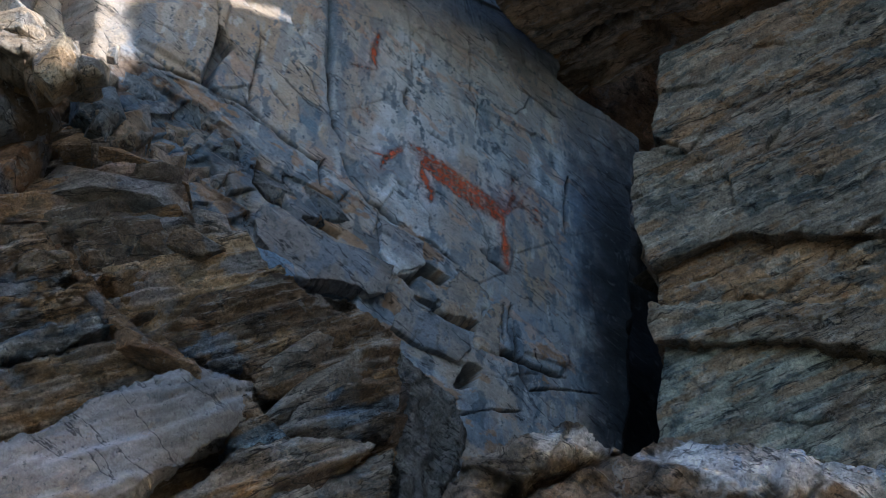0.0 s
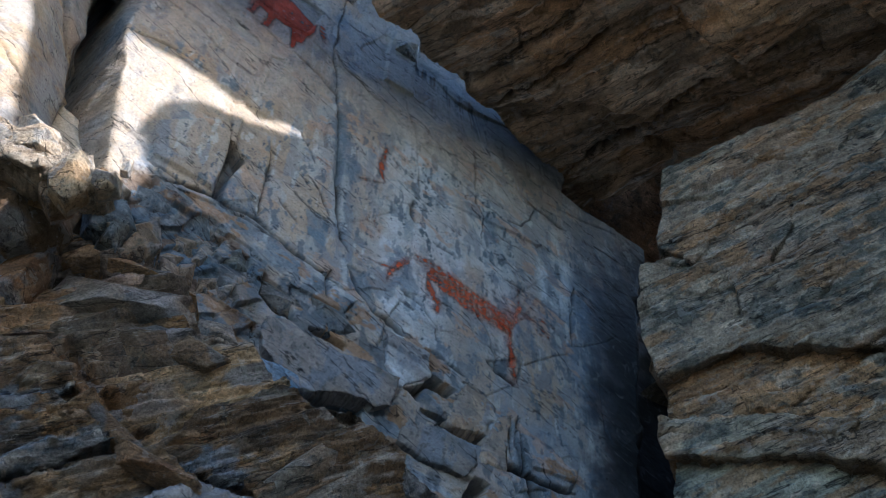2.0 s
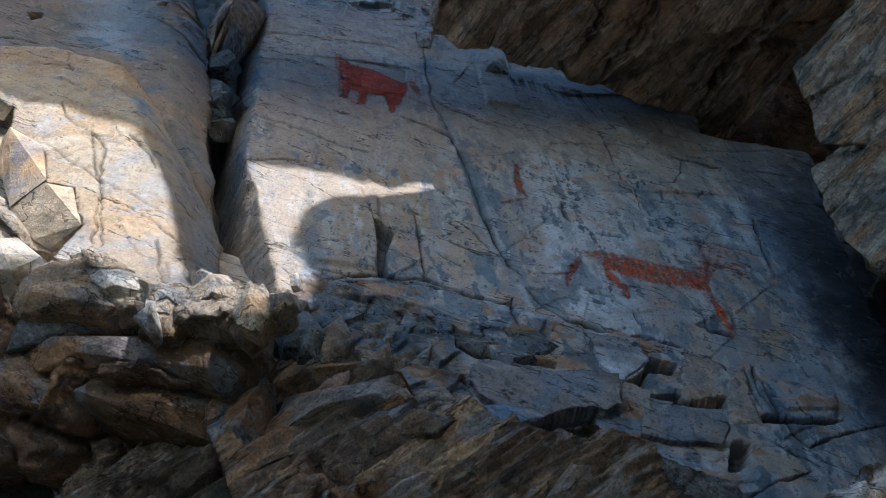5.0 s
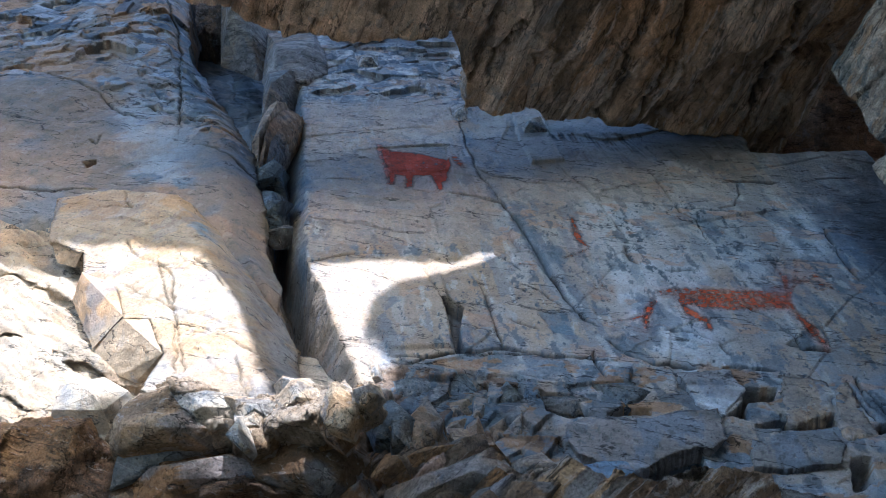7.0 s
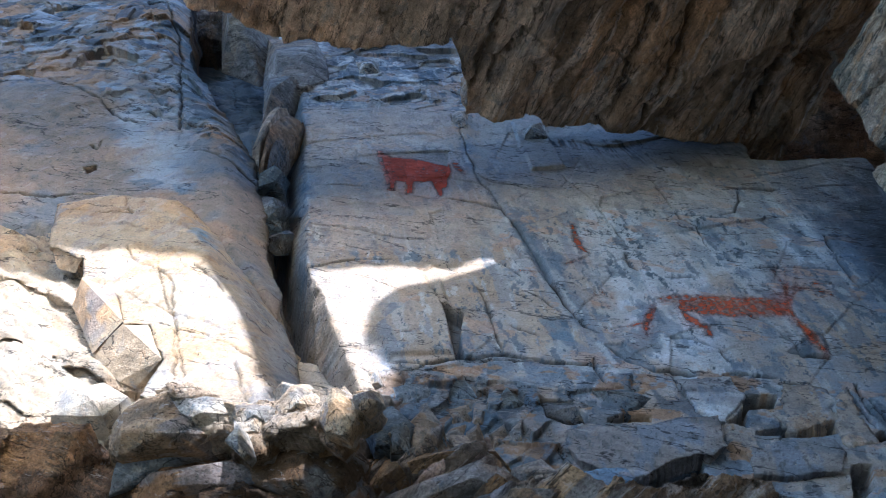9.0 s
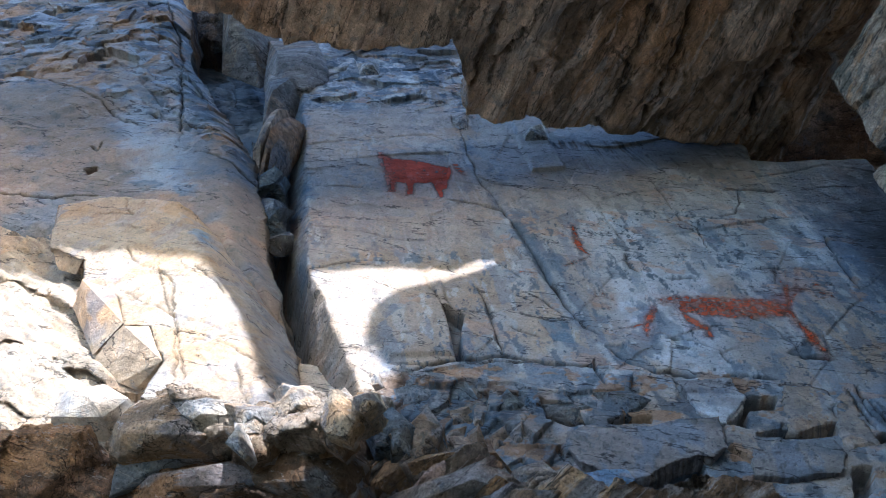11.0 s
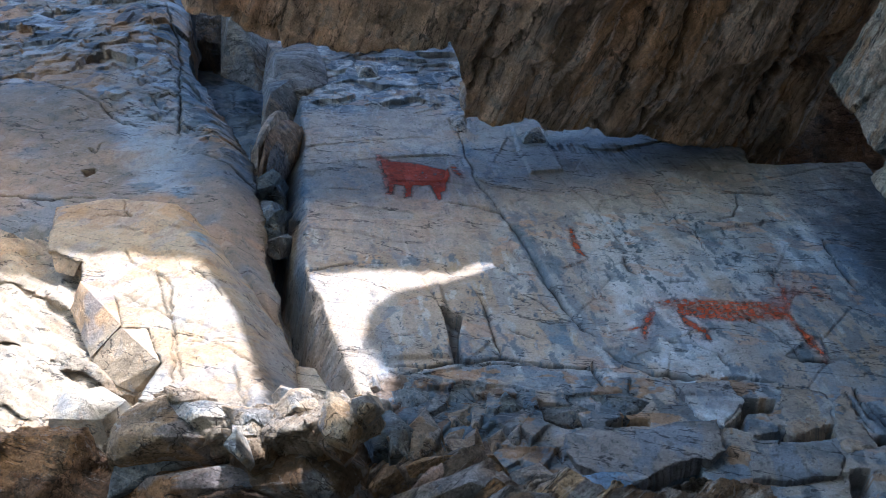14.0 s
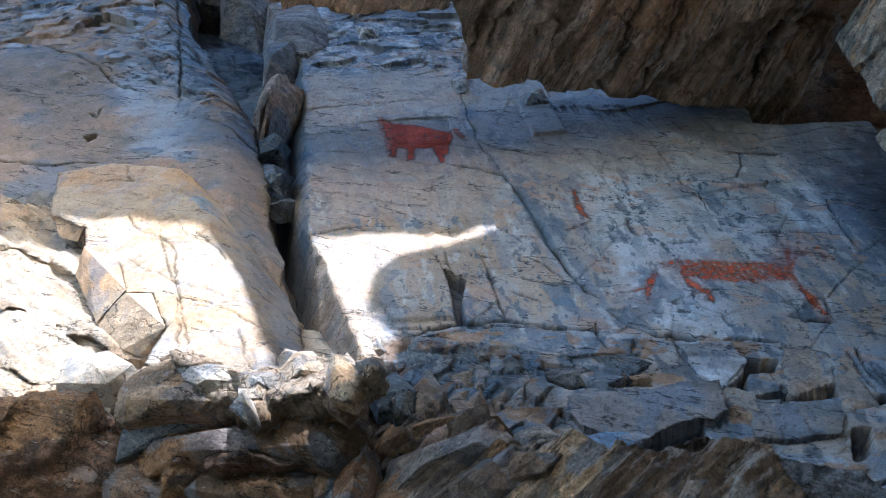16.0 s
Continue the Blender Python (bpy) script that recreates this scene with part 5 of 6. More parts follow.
slab(slabs, ((-1.062, 3.530, 4.527), (0.419, -0.902, -0.105), (0.822, 0.328, 0.465)), [(-0.58, -0.44), (-0.33, -0.30), (0.11, -0.28), (0.35, -0.50), (-0.02, -0.64), (-0.33, -0.64)], 0.16, (0.1, 0.3), BROWN, 67, SLANT, 0.25, 0, pale=GREY)
slab(slabs, ((-1.062, 3.530, 4.527), (0.419, -0.902, -0.105), (0.822, 0.328, 0.465)), [(-0.25, -0.65), (0.37, -0.55), (0.58, -0.72), (0.53, -0.86), (0.08, -0.90), (-0.18, -0.81)], 0.2, (0.1, 0.35), BROWN, 68, SLANT, 0.25, 0, pale=(0.34, 0.26, 0.2))
slab(slabs, ((-1.062, 3.530, 4.527), (0.419, -0.902, -0.105), (0.822, 0.328, 0.465)), [(-1.47, -0.99), (-1.44, -0.83), (-1.28, -0.80), (-0.84, -0.71), (-0.48, -0.70), (-0.28, -0.82), (-0.32, -0.95), (-0.63, -1.03), (-0.99, -1.14), (-1.10, -1.24), (-1.50, -1.19)], 0.3, (0.05, 0.3), (0.22, 0.217, 0.235), 69, WALL_ROCK, 0.3, 0, 0.01, pale=(0.28, 0.28, 0.325))
slab(slabs, ((-1.062, 3.530, 4.527), (0.419, -0.902, -0.105), (0.822, 0.328, 0.465)), [(-1.08, -0.45), (-0.59, -0.45), (-0.39, -0.64), (-0.82, -0.67), (-1.27, -0.77), (-1.43, -0.75), (-1.38, -0.48)], 0.2, (0.05, 0.25), OCHRE, 70, SLANT, 0.3, 0, pale=GREY)
slab(slabs, ((-1.062, 3.530, 4.527), (0.419, -0.902, -0.105), (0.822, 0.328, 0.465)), [(-0.34, -0.84), (-0.23, -1.07), (-0.33, -1.08), (-0.41, -1.02)], 0.34, (0.4, 0.1), BLUE, 71, SLANT, 0.25, 0)
slab(slabs, ((-1.062, 3.530, 4.527), (0.419, -0.902, -0.105), (0.822, 0.328, 0.465)), [(-0.75, -1.21), (-0.41, -1.08), (-0.08, -1.12), (0.16, -1.23), (-0.02, -1.31), (-0.42, -1.34)], 0.34, (0.1, 0.3), BROWN, 72, SLANT, 0.3, 0, pale=GREY)
slab(slabs, ((-1.062, 3.530, 4.527), (0.419, -0.902, -0.105), (0.822, 0.328, 0.465)), [(-0.23, -1.03), (0.03, -0.92), (0.49, -0.88), (0.35, -1.16), (0.08, -1.17)], 0.24, (0.1, 0.3), BROWN, 73, SLANT, 0.25, 0, pale=(0.28, 0.26, 0.24))
slab(slabs, ((-1.062, 3.530, 4.527), (0.419, -0.902, -0.105), (0.822, 0.328, 0.465)), [(-0.45, -1.32), (0.04, -1.29), (0.25, -1.27), (0.05, -1.73), (-0.56, -1.51)], 0.3, (0.1, 0.3), GREY, 74, SLANT, 0.3, 0, pale=BROWN)
side = Sheet((-0.212, 3.925, 4.128), (0.648, -0.668, -0.366), (0.762, 0.568, 0.311), [(-0.02, 0.06), (0.30, -0.14), (0.40, -0.35), (0.30, -1.04), (-0.07, -1.00), (-0.04, -0.46)], 0.012, 0.03, 22, (0.2, 0.2, 0.2))
side.rough(0.06, 0.4).rough(0.02, 0.08).strata(0.03, 0.15, 70, 0.5, 5, 5, 0.1)
tagged(side.build("outcrop_flank", SCHIST, 0.5), "grey pitted flank of the lower outcrop", "rock outcrop", kind="structure")
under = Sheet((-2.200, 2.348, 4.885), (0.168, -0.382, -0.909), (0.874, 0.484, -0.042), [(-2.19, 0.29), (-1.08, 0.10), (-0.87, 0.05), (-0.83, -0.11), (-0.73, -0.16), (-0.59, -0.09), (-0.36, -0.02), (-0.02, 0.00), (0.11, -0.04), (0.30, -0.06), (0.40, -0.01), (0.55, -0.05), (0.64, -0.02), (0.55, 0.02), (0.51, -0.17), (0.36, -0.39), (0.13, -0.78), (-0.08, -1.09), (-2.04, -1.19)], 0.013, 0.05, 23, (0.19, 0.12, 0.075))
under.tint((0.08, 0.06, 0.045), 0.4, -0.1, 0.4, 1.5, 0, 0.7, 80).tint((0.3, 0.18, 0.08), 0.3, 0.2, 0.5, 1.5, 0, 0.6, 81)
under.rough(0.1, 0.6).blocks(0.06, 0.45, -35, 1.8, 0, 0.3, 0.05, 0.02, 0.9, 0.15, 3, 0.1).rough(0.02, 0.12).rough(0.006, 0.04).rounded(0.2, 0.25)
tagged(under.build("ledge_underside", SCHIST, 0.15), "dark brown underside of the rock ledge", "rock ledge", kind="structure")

# boulder
bo = Sheet((0.683, 3.173, 3.108), (-0.000, -0.973, -0.232), (0.996, 0.021, -0.087), [(-0.70, -0.17), (-0.61, 0.05), (-0.38, 0.15), (-0.16, 0.22), (0.02, 0.18), (0.07, 0.14), (0.22, 0.18), (0.66, 0.17), (1.02, 0.16), (1.21, 0.13), (1.07, -0.76), (-0.96, -0.94)], 0.010, 0.05, 31, (0.2, 0.15, 0.115))
bo.tint((0.32, 0.27, 0.23), 0.3, 0.0, 0.3, 2, 10, 0.7, 80).tint((0.07, 0.06, 0.05), 0.2, 0.1, 0.3, 2, 10, 0.7, 81)
bo.stain((0.72, 0.7, 0.72), [(-0.38, 0.15), (-0.16, 0.23), (0.03, 0.18), (-0.09, 0.10), (-0.30, 0.06)], 0.02, 0.95, 0.05, 0.3)
bo.stain((0.72, 0.72, 0.78), [(0.07, 0.15), (0.22, 0.20), (0.66, 0.18), (1.21, 0.15), (1.17, -0.10), (0.81, 0.03), (0.60, -0.03), (0.32, 0.01), (0.22, 0.06)], 0.03, 0.95, 0.08, 0.35)
bo.rough(0.08, 0.5).rough(0.03, 0.14).strata(0.05, 0.14, -12, 0.7, 5, 5, 0.1, 0.85).blocks(0.05, 0.3, 15, 2, 0, 0.2, 0.03, 0.03, 0.8, 0.2, 3, 0.1).rough(0.008, 0.04)
bo.c *= 1.25
bo.crack(0.04, 0.12, [(-0.43, -0.10), (-0.22, 0.02), (0.02, 0.14)], 0.6).rounded(0.12, 0.15)
tagged(bo.build("boulder", SCHIST, 1.2), "brown boulder with pale flaking upper edge", "boulder")

# old red paint, plain marks
RED, RUST = (0.47, 0.085, 0.05), (0.46, 0.12, 0.055)
def brush(line, width, cover, seed, colour=RUST, fray=22):
    """A stroke of a finger or brush along a line."""
    left, right = [], []
    for q, p in enumerate(line):
        a, b = line[max(q - 1, 0)], line[min(q + 1, len(line) - 1)]
        d = (Vector(b) - Vector(a)).normalized()
        w = width * (0.5 if q in (0, len(line) - 1) else 1.0)
        left.append((p[0] - d.y * w, p[1] + d.x * w))
        right.append((p[0] + d.y * w, p[1] - d.x * w))
    return pigment("stroke", wall, left + right[::-1], colour, cover, 0.014, seed, 0.005, marks, fray)


marks = tagged(new("red_pigment_block"), "solid patch of deep red ochre on the wall", "pigment mark")
pigment("patch", wall, [(-1.550, 2.091), (-1.475, 2.066), (-1.225, 2.043), (-0.902, 1.957), (-0.873, 1.843), (-0.881, 1.674), (-0.881, 1.592), (-0.916, 1.571), (-0.895, 1.448), (-0.932, 1.410), (-0.986, 1.539), (-1.046, 1.662), (-1.164, 1.653), (-1.147, 1.482), (-1.229, 1.467), (-1.253, 1.637), (-1.322, 1.650), (-1.308, 1.514), (-1.372, 1.500), (-1.403, 1.672), (-1.473, 1.838)], RED, 0.95, 0.01, 3, 0.005, marks)
pigment("patch", wall, [(-1.610, 2.138), (-1.536, 2.123), (-1.457, 2.077), (-1.395, 1.844), (-1.330, 1.640), (-1.303, 1.488), (-1.387, 1.481), (-1.432, 1.698), (-1.505, 1.855)], (0.55, 0.26, 0.22), 0.6, 0.014, 33, 0.005, marks, 14)
pigment("patch", wall, [(-0.920, 2.065), (-0.870, 2.019), (-0.817, 1.944), (-0.732, 1.787), (-0.783, 1.765), (-0.840, 1.846), (-0.885, 1.900)], RUST, 0.55, 0.012, 34, 0.005, marks, 20)
marks = tagged(new("red_pigment_band"), "faded rust-red band of old paint with thin strokes", "pigment mark")
pigment("patch", wall, [(0.719, 0.249), (0.846, 0.286), (1.053, 0.285), (1.500, 0.300), (1.584, 0.258), (1.593, 0.127), (1.483, 0.094), (1.209, 0.058), (0.994, 0.073), (0.869, 0.110), (0.827, 0.179), (0.727, 0.188)], RUST, 0.7, 0.018, 4, 0.005, marks, 26)
for q, (line, width) in enumerate((([(0.400, -0.097), (0.510, -0.064), (0.629, -0.012)], 0.014), ([(0.629, -0.155), (0.631, -0.053), (0.663, 0.056), (0.712, 0.138)], 0.018), ([(0.869, 0.110), (0.923, 0.020), (1.016, -0.052), (1.048, -0.150)], 0.024), ([(1.573, 0.173), (1.613, 0.025), (1.663, -0.094), (1.731, -0.259)], 0.02), ([(1.627, 0.311), (1.565, 0.355), (1.476, 0.335)], 0.012), ([(1.469, 0.116), (1.532, 0.169), (1.606, 0.200)], 0.016), ([(1.386, 0.277), (1.455, 0.204), (1.524, 0.121)], 0.01))):
    brush(line, width * 1.45, 0.85, 5 + q)
for q, (line, width, cover) in enumerate((
    ([(1.50, 0.07), (1.58, 0.23), (1.59, 0.44), (1.55, 0.66)], 0.015, 0.6), ([(1.57, 0.24), (1.61, 0.48), (1.64, 0.73)], 0.014, 0.6), ([(1.59, 0.24), (1.67, 0.47), (1.71, 0.71)], 0.013, 0.6),
    ([(1.61, 0.32), (1.73, 0.47), (1.80, 0.61)], 0.013, 0.5), ([(1.63, 0.35), (1.79, 0.48), (1.92, 0.49)], 0.014, 0.4), ([(1.66, 0.42), (1.79, 0.40), (1.92, 0.32)], 0.016, 0.3),
    ([(1.47, 0.45), (1.53, 0.34), (1.57, 0.26)], 0.012, 0.5), ([(1.55, 0.08), (1.64, -0.00), (1.68, -0.15), (1.73, -0.24)], 0.035, 0.1), ([(0.81, 0.10), (0.91, -0.07), (1.04, -0.17)], 0.03, 0.15), ([(0.69, 0.18), (0.64, -0.07), (0.65, -0.18)], 0.03, 0.15),
    *((((1.0 + 0.05 * k, 0.3), (1.03 + 0.05 * k, 0.18), (1.07 + 0.05 * k, 0.07)), 0.007, 0.45) for k in range(11)))):
    brush(list(line), width * 1.3, cover, 60 + q)
marks = tagged(new("red_pigment_stroke"), "short rust-red stroke of old paint", "pigment mark")
brush([(0.138, 1.105), (0.165, 0.938), (0.199, 0.806), (0.273, 0.726)], 0.034, 0.85, 25)
brush([(0.273, 0.726), (0.195, 0.648), (0.087, 0.583)], 0.022, 0.75, 26)
brush([(-0.232, 0.473), (-0.163, 0.472), (-0.087, 0.479)], 0.024, 0.6, 27)
brush([(0.286, 0.255), (0.351, 0.293), (0.426, 0.217)], 0.03, 0.2, 28, (0.4, 0.2, 0.14))

# broken stones along the ledge
rubble = ("broken stone lying on the sunlit ledge", "stone", "stones along the ledge")
ledge_a, ledge_b = Vector((-2.200, 2.314, 4.930)), Vector((-1.802, 3.047, 5.458))
for q in range(10):
    f = (q + random.random() * 0.6) / 10
    p = ledge_a.lerp(ledge_b, f) + Vector((random.uniform(-0.08, 0.08), random.uniform(-0.1, 0.05), random.uniform(-0.12, 0.1)))
    r = random.uniform(0.04, 0.085)
    stone("stone", p, (r * random.uniform(0.9, 1.5), r, r * random.uniform(0.6, 1.0)), 300 + q, (0.44, 0.38, 0.31), STONE, rubble, [random.uniform(0, 180) for _ in range(3)])
shelf = Sheet((-2.250, 2.285, 4.985), (0.274, -0.954, -0.122), (0.939, 0.293, -0.183), [(-0.70, -0.01), (-0.69, 0.17), (-0.55, 0.29), (-0.27, 0.25), (0.08, 0.11), (0.27, 0.05), (0.36, 0.12), (0.52, 0.04), (0.61, 0.02), (0.77, -0.04), (0.77, -0.13), (0.68, -0.19), (0.53, -0.13), (0.44, -0.18), (0.24, -0.16), (0.08, -0.09), (-0.14, -0.07), (-0.37, -0.06), (-0.61, -0.06)], 0.009, 0.03, 25, (0.38, 0.3, 0.22))
shelf.tint((0.32, 0.25, 0.18), 0.2, 0, 0.3, 1.6, 10, 0.6, 80).tint((0.42, 0.37, 0.31), 0.15, 0.2, 0.5, 1.6, 10, 0.5, 81)
shelf.rough(0.03, 0.5).blocks(0.05, 0.24, 35, 1.6, 0.3, 0.28, 0.02, 0.02, 0.9, 0.06, 3, 0.15).blocks(0.015, 0.09, 40, 1.5, 0.2, 0.25, 0.005, 0.03, 0.9, 0.06, 4, 0.12).rough(0.006, 0.05).rounded(0.06, 0.06)
tagged(shelf.build("sunlit_ledge", STONE, 0.2), "jagged pale ledge of broken rock in sunlight", "rock ledge", kind="structure")
debris = ("flat stone wedged under the painted wall", "stone", "stones under the wall")
deb_a, deb_b = Vector((-1.812, 3.149, 5.354)), Vector((-1.214, 3.547, 4.656))
for q in range(9):
    f = random.random()
    p = deb_a.lerp(deb_b, f) + Vector((random.uniform(-0.12, 0.12), random.uniform(-0.1, 0.06), random.uniform(-0.25, 0.1)))
    r = random.uniform(0.05, 0.12)
    stone("stone", p, (r * random.uniform(1.2, 2.2), r * 0.8, r * random.uniform(0.4, 0.8)), 400 + q, random.choice(((0.3, 0.3, 0.31), (0.26, 0.22, 0.18), (0.22, 0.27, 0.33), (0.36, 0.32, 0.28))), STONE, debris, [random.uniform(0, 180) for _ in range(3)])
gully_stones = ("block wedged in the gully beside the wall", "stone", "blocks in the gully")
for p, s, c, q in (((-2.439, 2.861, 8.336), (0.2, 0.2, 0.12), (0.2, 0.26, 0.32), 1), ((-2.434, 2.882, 7.829), (0.2, 0.2, 0.14), (0.16, 0.22, 0.3), 2), ((-2.418, 2.870, 7.478), (0.15, 0.15, 0.1), (0.12, 0.14, 0.17), 3)):
    stone("stone", p, s, 500 + q, c, STONE, gully_stones, (20 * q, 15, 12 * q))

WALL_PLANE = ((-0.878, 3.845, 6.122), (0.547, -0.837, -0.021), (0.796, 0.528, -0.297))
# Added filler, not a wedged stone: closes the sky gap over the gully.
slab(gully_stones, WALL_PLANE, [(-6.13, 8.25), (-4.88, 8.28), (-3.93, 5.35), (-4.72, 5.50), (-5.07, 6.12)], -0.25, (0.1, 0.1), (0.17, 0.155, 0.14), 524, SCHIST, 0.4, 70, 0.03, 0.012, (0.16, 0.14, 0.12), "stone", 0.05)


def gully_block(place, outline, depth, colour, seed):
    chunk(gully_stones, place, WALL_PLANE[1:], outline, depth, colour, seed, SCHIST, 0.2, "stone")


gully_block((-2.006, 2.872, 10.735), [(-0.54, 0.77), (0.00, 0.65), (0.26, 0.19), (0.35, -0.32), (0.25, -0.61), (-0.02, -0.62), (-0.31, -0.06)], 0.35, (0.27, 0.25, 0.235), 530)
gully_block((-2.224, 2.772, 10.013), [(-0.28, 0.60), (0.17, 0.33), (0.18, -0.10), (0.08, -0.36), (-0.00, -0.52), (-0.15, 0.04)], 0.3, (0.3, 0.28, 0.265), 531)
gully_block((-2.244, 2.715, 8.921), [(-0.12, 0.58), (0.07, 0.50), (0.04, -0.12), (0.07, -0.57), (0.01, -0.48), (-0.07, 0.09)], 0.25, (0.27, 0.2, 0.14), 532)
gully_block((-2.273, 2.658, 9.022), [(-0.06, 0.46), (0.05, 0.41), (0.04, -0.10), (0.07, -0.51), (-0.02, -0.34), (-0.07, 0.09)], 0.25, (0.36, 0.33, 0.3), 533)
gully_block((-2.193, 2.775, 8.812), [(-0.02, 0.53), (0.06, 0.37), (0.05, -0.13), (0.00, -0.45), (-0.05, -0.37), (-0.04, 0.05)], 0.25, (0.24, 0.17, 0.115), 534)
gully_block((-2.451, 2.545, 12.193), [(-0.64, 1.02), (-0.04, 1.04), (0.42, -0.60), (0.34, -0.87), (-0.08, -0.59)], 0.4, (0.24, 0.21, 0.17), 535)
gully_block((-2.36, 2.761, 8.357), [(-0.16, 0.14), (0.07, 0.13), (0.15, -0.14), (-0.06, -0.13)], 0.3, (0.16, 0.21, 0.26), 536)
gully_block((-2.355, 2.777, 7.854), [(-0.18, 0.21), (0.05, 0.18), (0.14, -0.19), (-0.01, -0.20)], 0.3, (0.17, 0.22, 0.28), 537)
gully_block((-2.45, 2.724, 8.875), [(-0.10, 0.18), (0.02, 0.12), (0.08, -0.17), (-0.01, -0.13)], 0.2, (0.12, 0.15, 0.18), 538)
gully_block((-1.433, 3.279, 10.396), [(-0.14, 0.12), (0.08, 0.13), (0.12, -0.10), (-0.06, -0.14)], 0.2, (0.4, 0.4, 0.4), 540)
gully_block((-0.859, 3.724, 9.05), [(-0.12, 0.20), (0.08, 0.09), (0.08, -0.17), (-0.04, -0.11)], 0.2, (0.34, 0.33, 0.33), 543)
gully_block((-0.345, 4.058, 8.636), [(-0.11, 0.01), (0.08, 0.16), (0.11, -0.07), (-0.08, -0.10)], 0.2, (0.4, 0.43, 0.46), 544)

# broken blocks of the ledge, the wall's foot and the outcrop
ledge_blocks = ("angular block of the broken rock ledge", "rock", "blocks of the ledge")


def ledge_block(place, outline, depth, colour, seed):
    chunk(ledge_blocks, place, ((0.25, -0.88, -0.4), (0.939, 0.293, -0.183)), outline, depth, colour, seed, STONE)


ledge_block((-2.607, 2.092, 5.063), [(-0.24, -0.08), (-0.20, 0.05), (-0.14, 0.11), (-0.06, 0.17), (0.10, 0.14), (0.23, 0.04), (0.26, -0.08), (0.20, -0.13), (0.01, -0.10), (-0.16, -0.12)], 0.24, (0.281, 0.226, 0.164), 700)
ledge_block((-2.376, 2.179, 5.069), [(-0.32, 0.15), (-0.06, 0.10), (0.16, 0.02), (0.25, -0.07), (0.16, -0.11), (0.02, -0.11), (-0.06, -0.03), (-0.16, 0.06)], 0.22, (0.46, 0.41, 0.34), 701)
ledge_block((-2.741, 2.249, 5.007), [(-0.24, 0.01), (-0.11, 0.09), (0.08, 0.09), (0.37, 0.01), (0.18, -0.03), (-0.07, -0.05), (-0.21, -0.12)], 0.24, (0.187, 0.211, 0.242), 702)
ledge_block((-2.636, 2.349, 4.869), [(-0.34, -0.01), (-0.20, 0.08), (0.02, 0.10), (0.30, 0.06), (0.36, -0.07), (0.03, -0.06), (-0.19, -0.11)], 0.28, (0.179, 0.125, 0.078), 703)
ledge_block((-2.155, 2.262, 4.73), [(-0.06, 0.02), (-0.00, 0.10), (0.04, -0.05), (0.02, -0.07)], 0.12, (0.44, 0.4, 0.34), 704)
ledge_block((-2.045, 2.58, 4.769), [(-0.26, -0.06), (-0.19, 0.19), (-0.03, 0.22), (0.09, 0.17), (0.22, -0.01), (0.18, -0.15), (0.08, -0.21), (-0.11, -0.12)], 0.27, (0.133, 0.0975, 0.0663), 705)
ledge_block((-1.87, 2.371, 4.897), [(-0.12, 0.01), (-0.03, 0.08), (0.02, 0.09), (0.09, 0.01), (0.11, -0.04), (0.02, -0.07), (-0.09, -0.06)], 0.12, (0.47, 0.43, 0.37), 706)
ledge_block((-1.688, 2.418, 4.703), [(-0.06, 0.07), (-0.01, 0.13), (0.08, 0.04), (0.08, -0.04), (0.04, -0.12), (-0.05, -0.07), (-0.08, -0.01)], 0.12, (0.38, 0.31, 0.22), 707)
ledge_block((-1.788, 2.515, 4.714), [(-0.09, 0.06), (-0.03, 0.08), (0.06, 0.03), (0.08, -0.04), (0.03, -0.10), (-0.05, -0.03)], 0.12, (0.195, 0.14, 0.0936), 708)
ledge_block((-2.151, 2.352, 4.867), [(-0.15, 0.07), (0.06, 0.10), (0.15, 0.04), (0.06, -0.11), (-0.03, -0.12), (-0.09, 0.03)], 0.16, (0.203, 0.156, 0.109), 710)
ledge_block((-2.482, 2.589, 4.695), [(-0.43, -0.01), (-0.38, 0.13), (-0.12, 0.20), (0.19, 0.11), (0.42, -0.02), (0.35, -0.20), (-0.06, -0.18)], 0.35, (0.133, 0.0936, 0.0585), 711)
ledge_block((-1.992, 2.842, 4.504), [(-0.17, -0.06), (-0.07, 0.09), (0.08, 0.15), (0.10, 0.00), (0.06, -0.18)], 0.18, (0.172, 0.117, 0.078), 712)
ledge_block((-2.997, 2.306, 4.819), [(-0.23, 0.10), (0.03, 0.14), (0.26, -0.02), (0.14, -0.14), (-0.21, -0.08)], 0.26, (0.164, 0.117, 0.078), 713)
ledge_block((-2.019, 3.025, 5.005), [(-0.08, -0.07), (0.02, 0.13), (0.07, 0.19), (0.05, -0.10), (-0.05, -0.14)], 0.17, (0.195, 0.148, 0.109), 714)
ledge_block((-2.107, 2.289, 4.931), [(-0.15, 0.09), (-0.02, 0.05), (0.12, 0.00), (0.10, -0.08), (-0.05, -0.05)], 0.13, (0.45, 0.4, 0.33), 715)
ledge_block((-2.11, 2.314, 4.885), [(-0.06, 0.04), (0.01, 0.05), (0.06, 0.01), (0.03, -0.06), (-0.04, -0.04)], 0.12, (0.44, 0.39, 0.32), 716)
ledge_block((-1.55, 2.463, 4.716), [(-0.05, 0.04), (0.04, 0.05), (0.06, -0.01), (0.00, -0.05), (-0.05, -0.02)], 0.12, (0.42, 0.37, 0.3), 717)
wall_foot_blocks = ("small angular block wedged under the painted wall", "rock", "blocks at the foot of the wall")


def wall_foot_block(place, outline, depth, colour, seed):
    chunk(wall_foot_blocks, place, ((0.5, -0.84, -0.2), (0.796, 0.528, -0.297)), outline, depth, colour, seed, STONE)


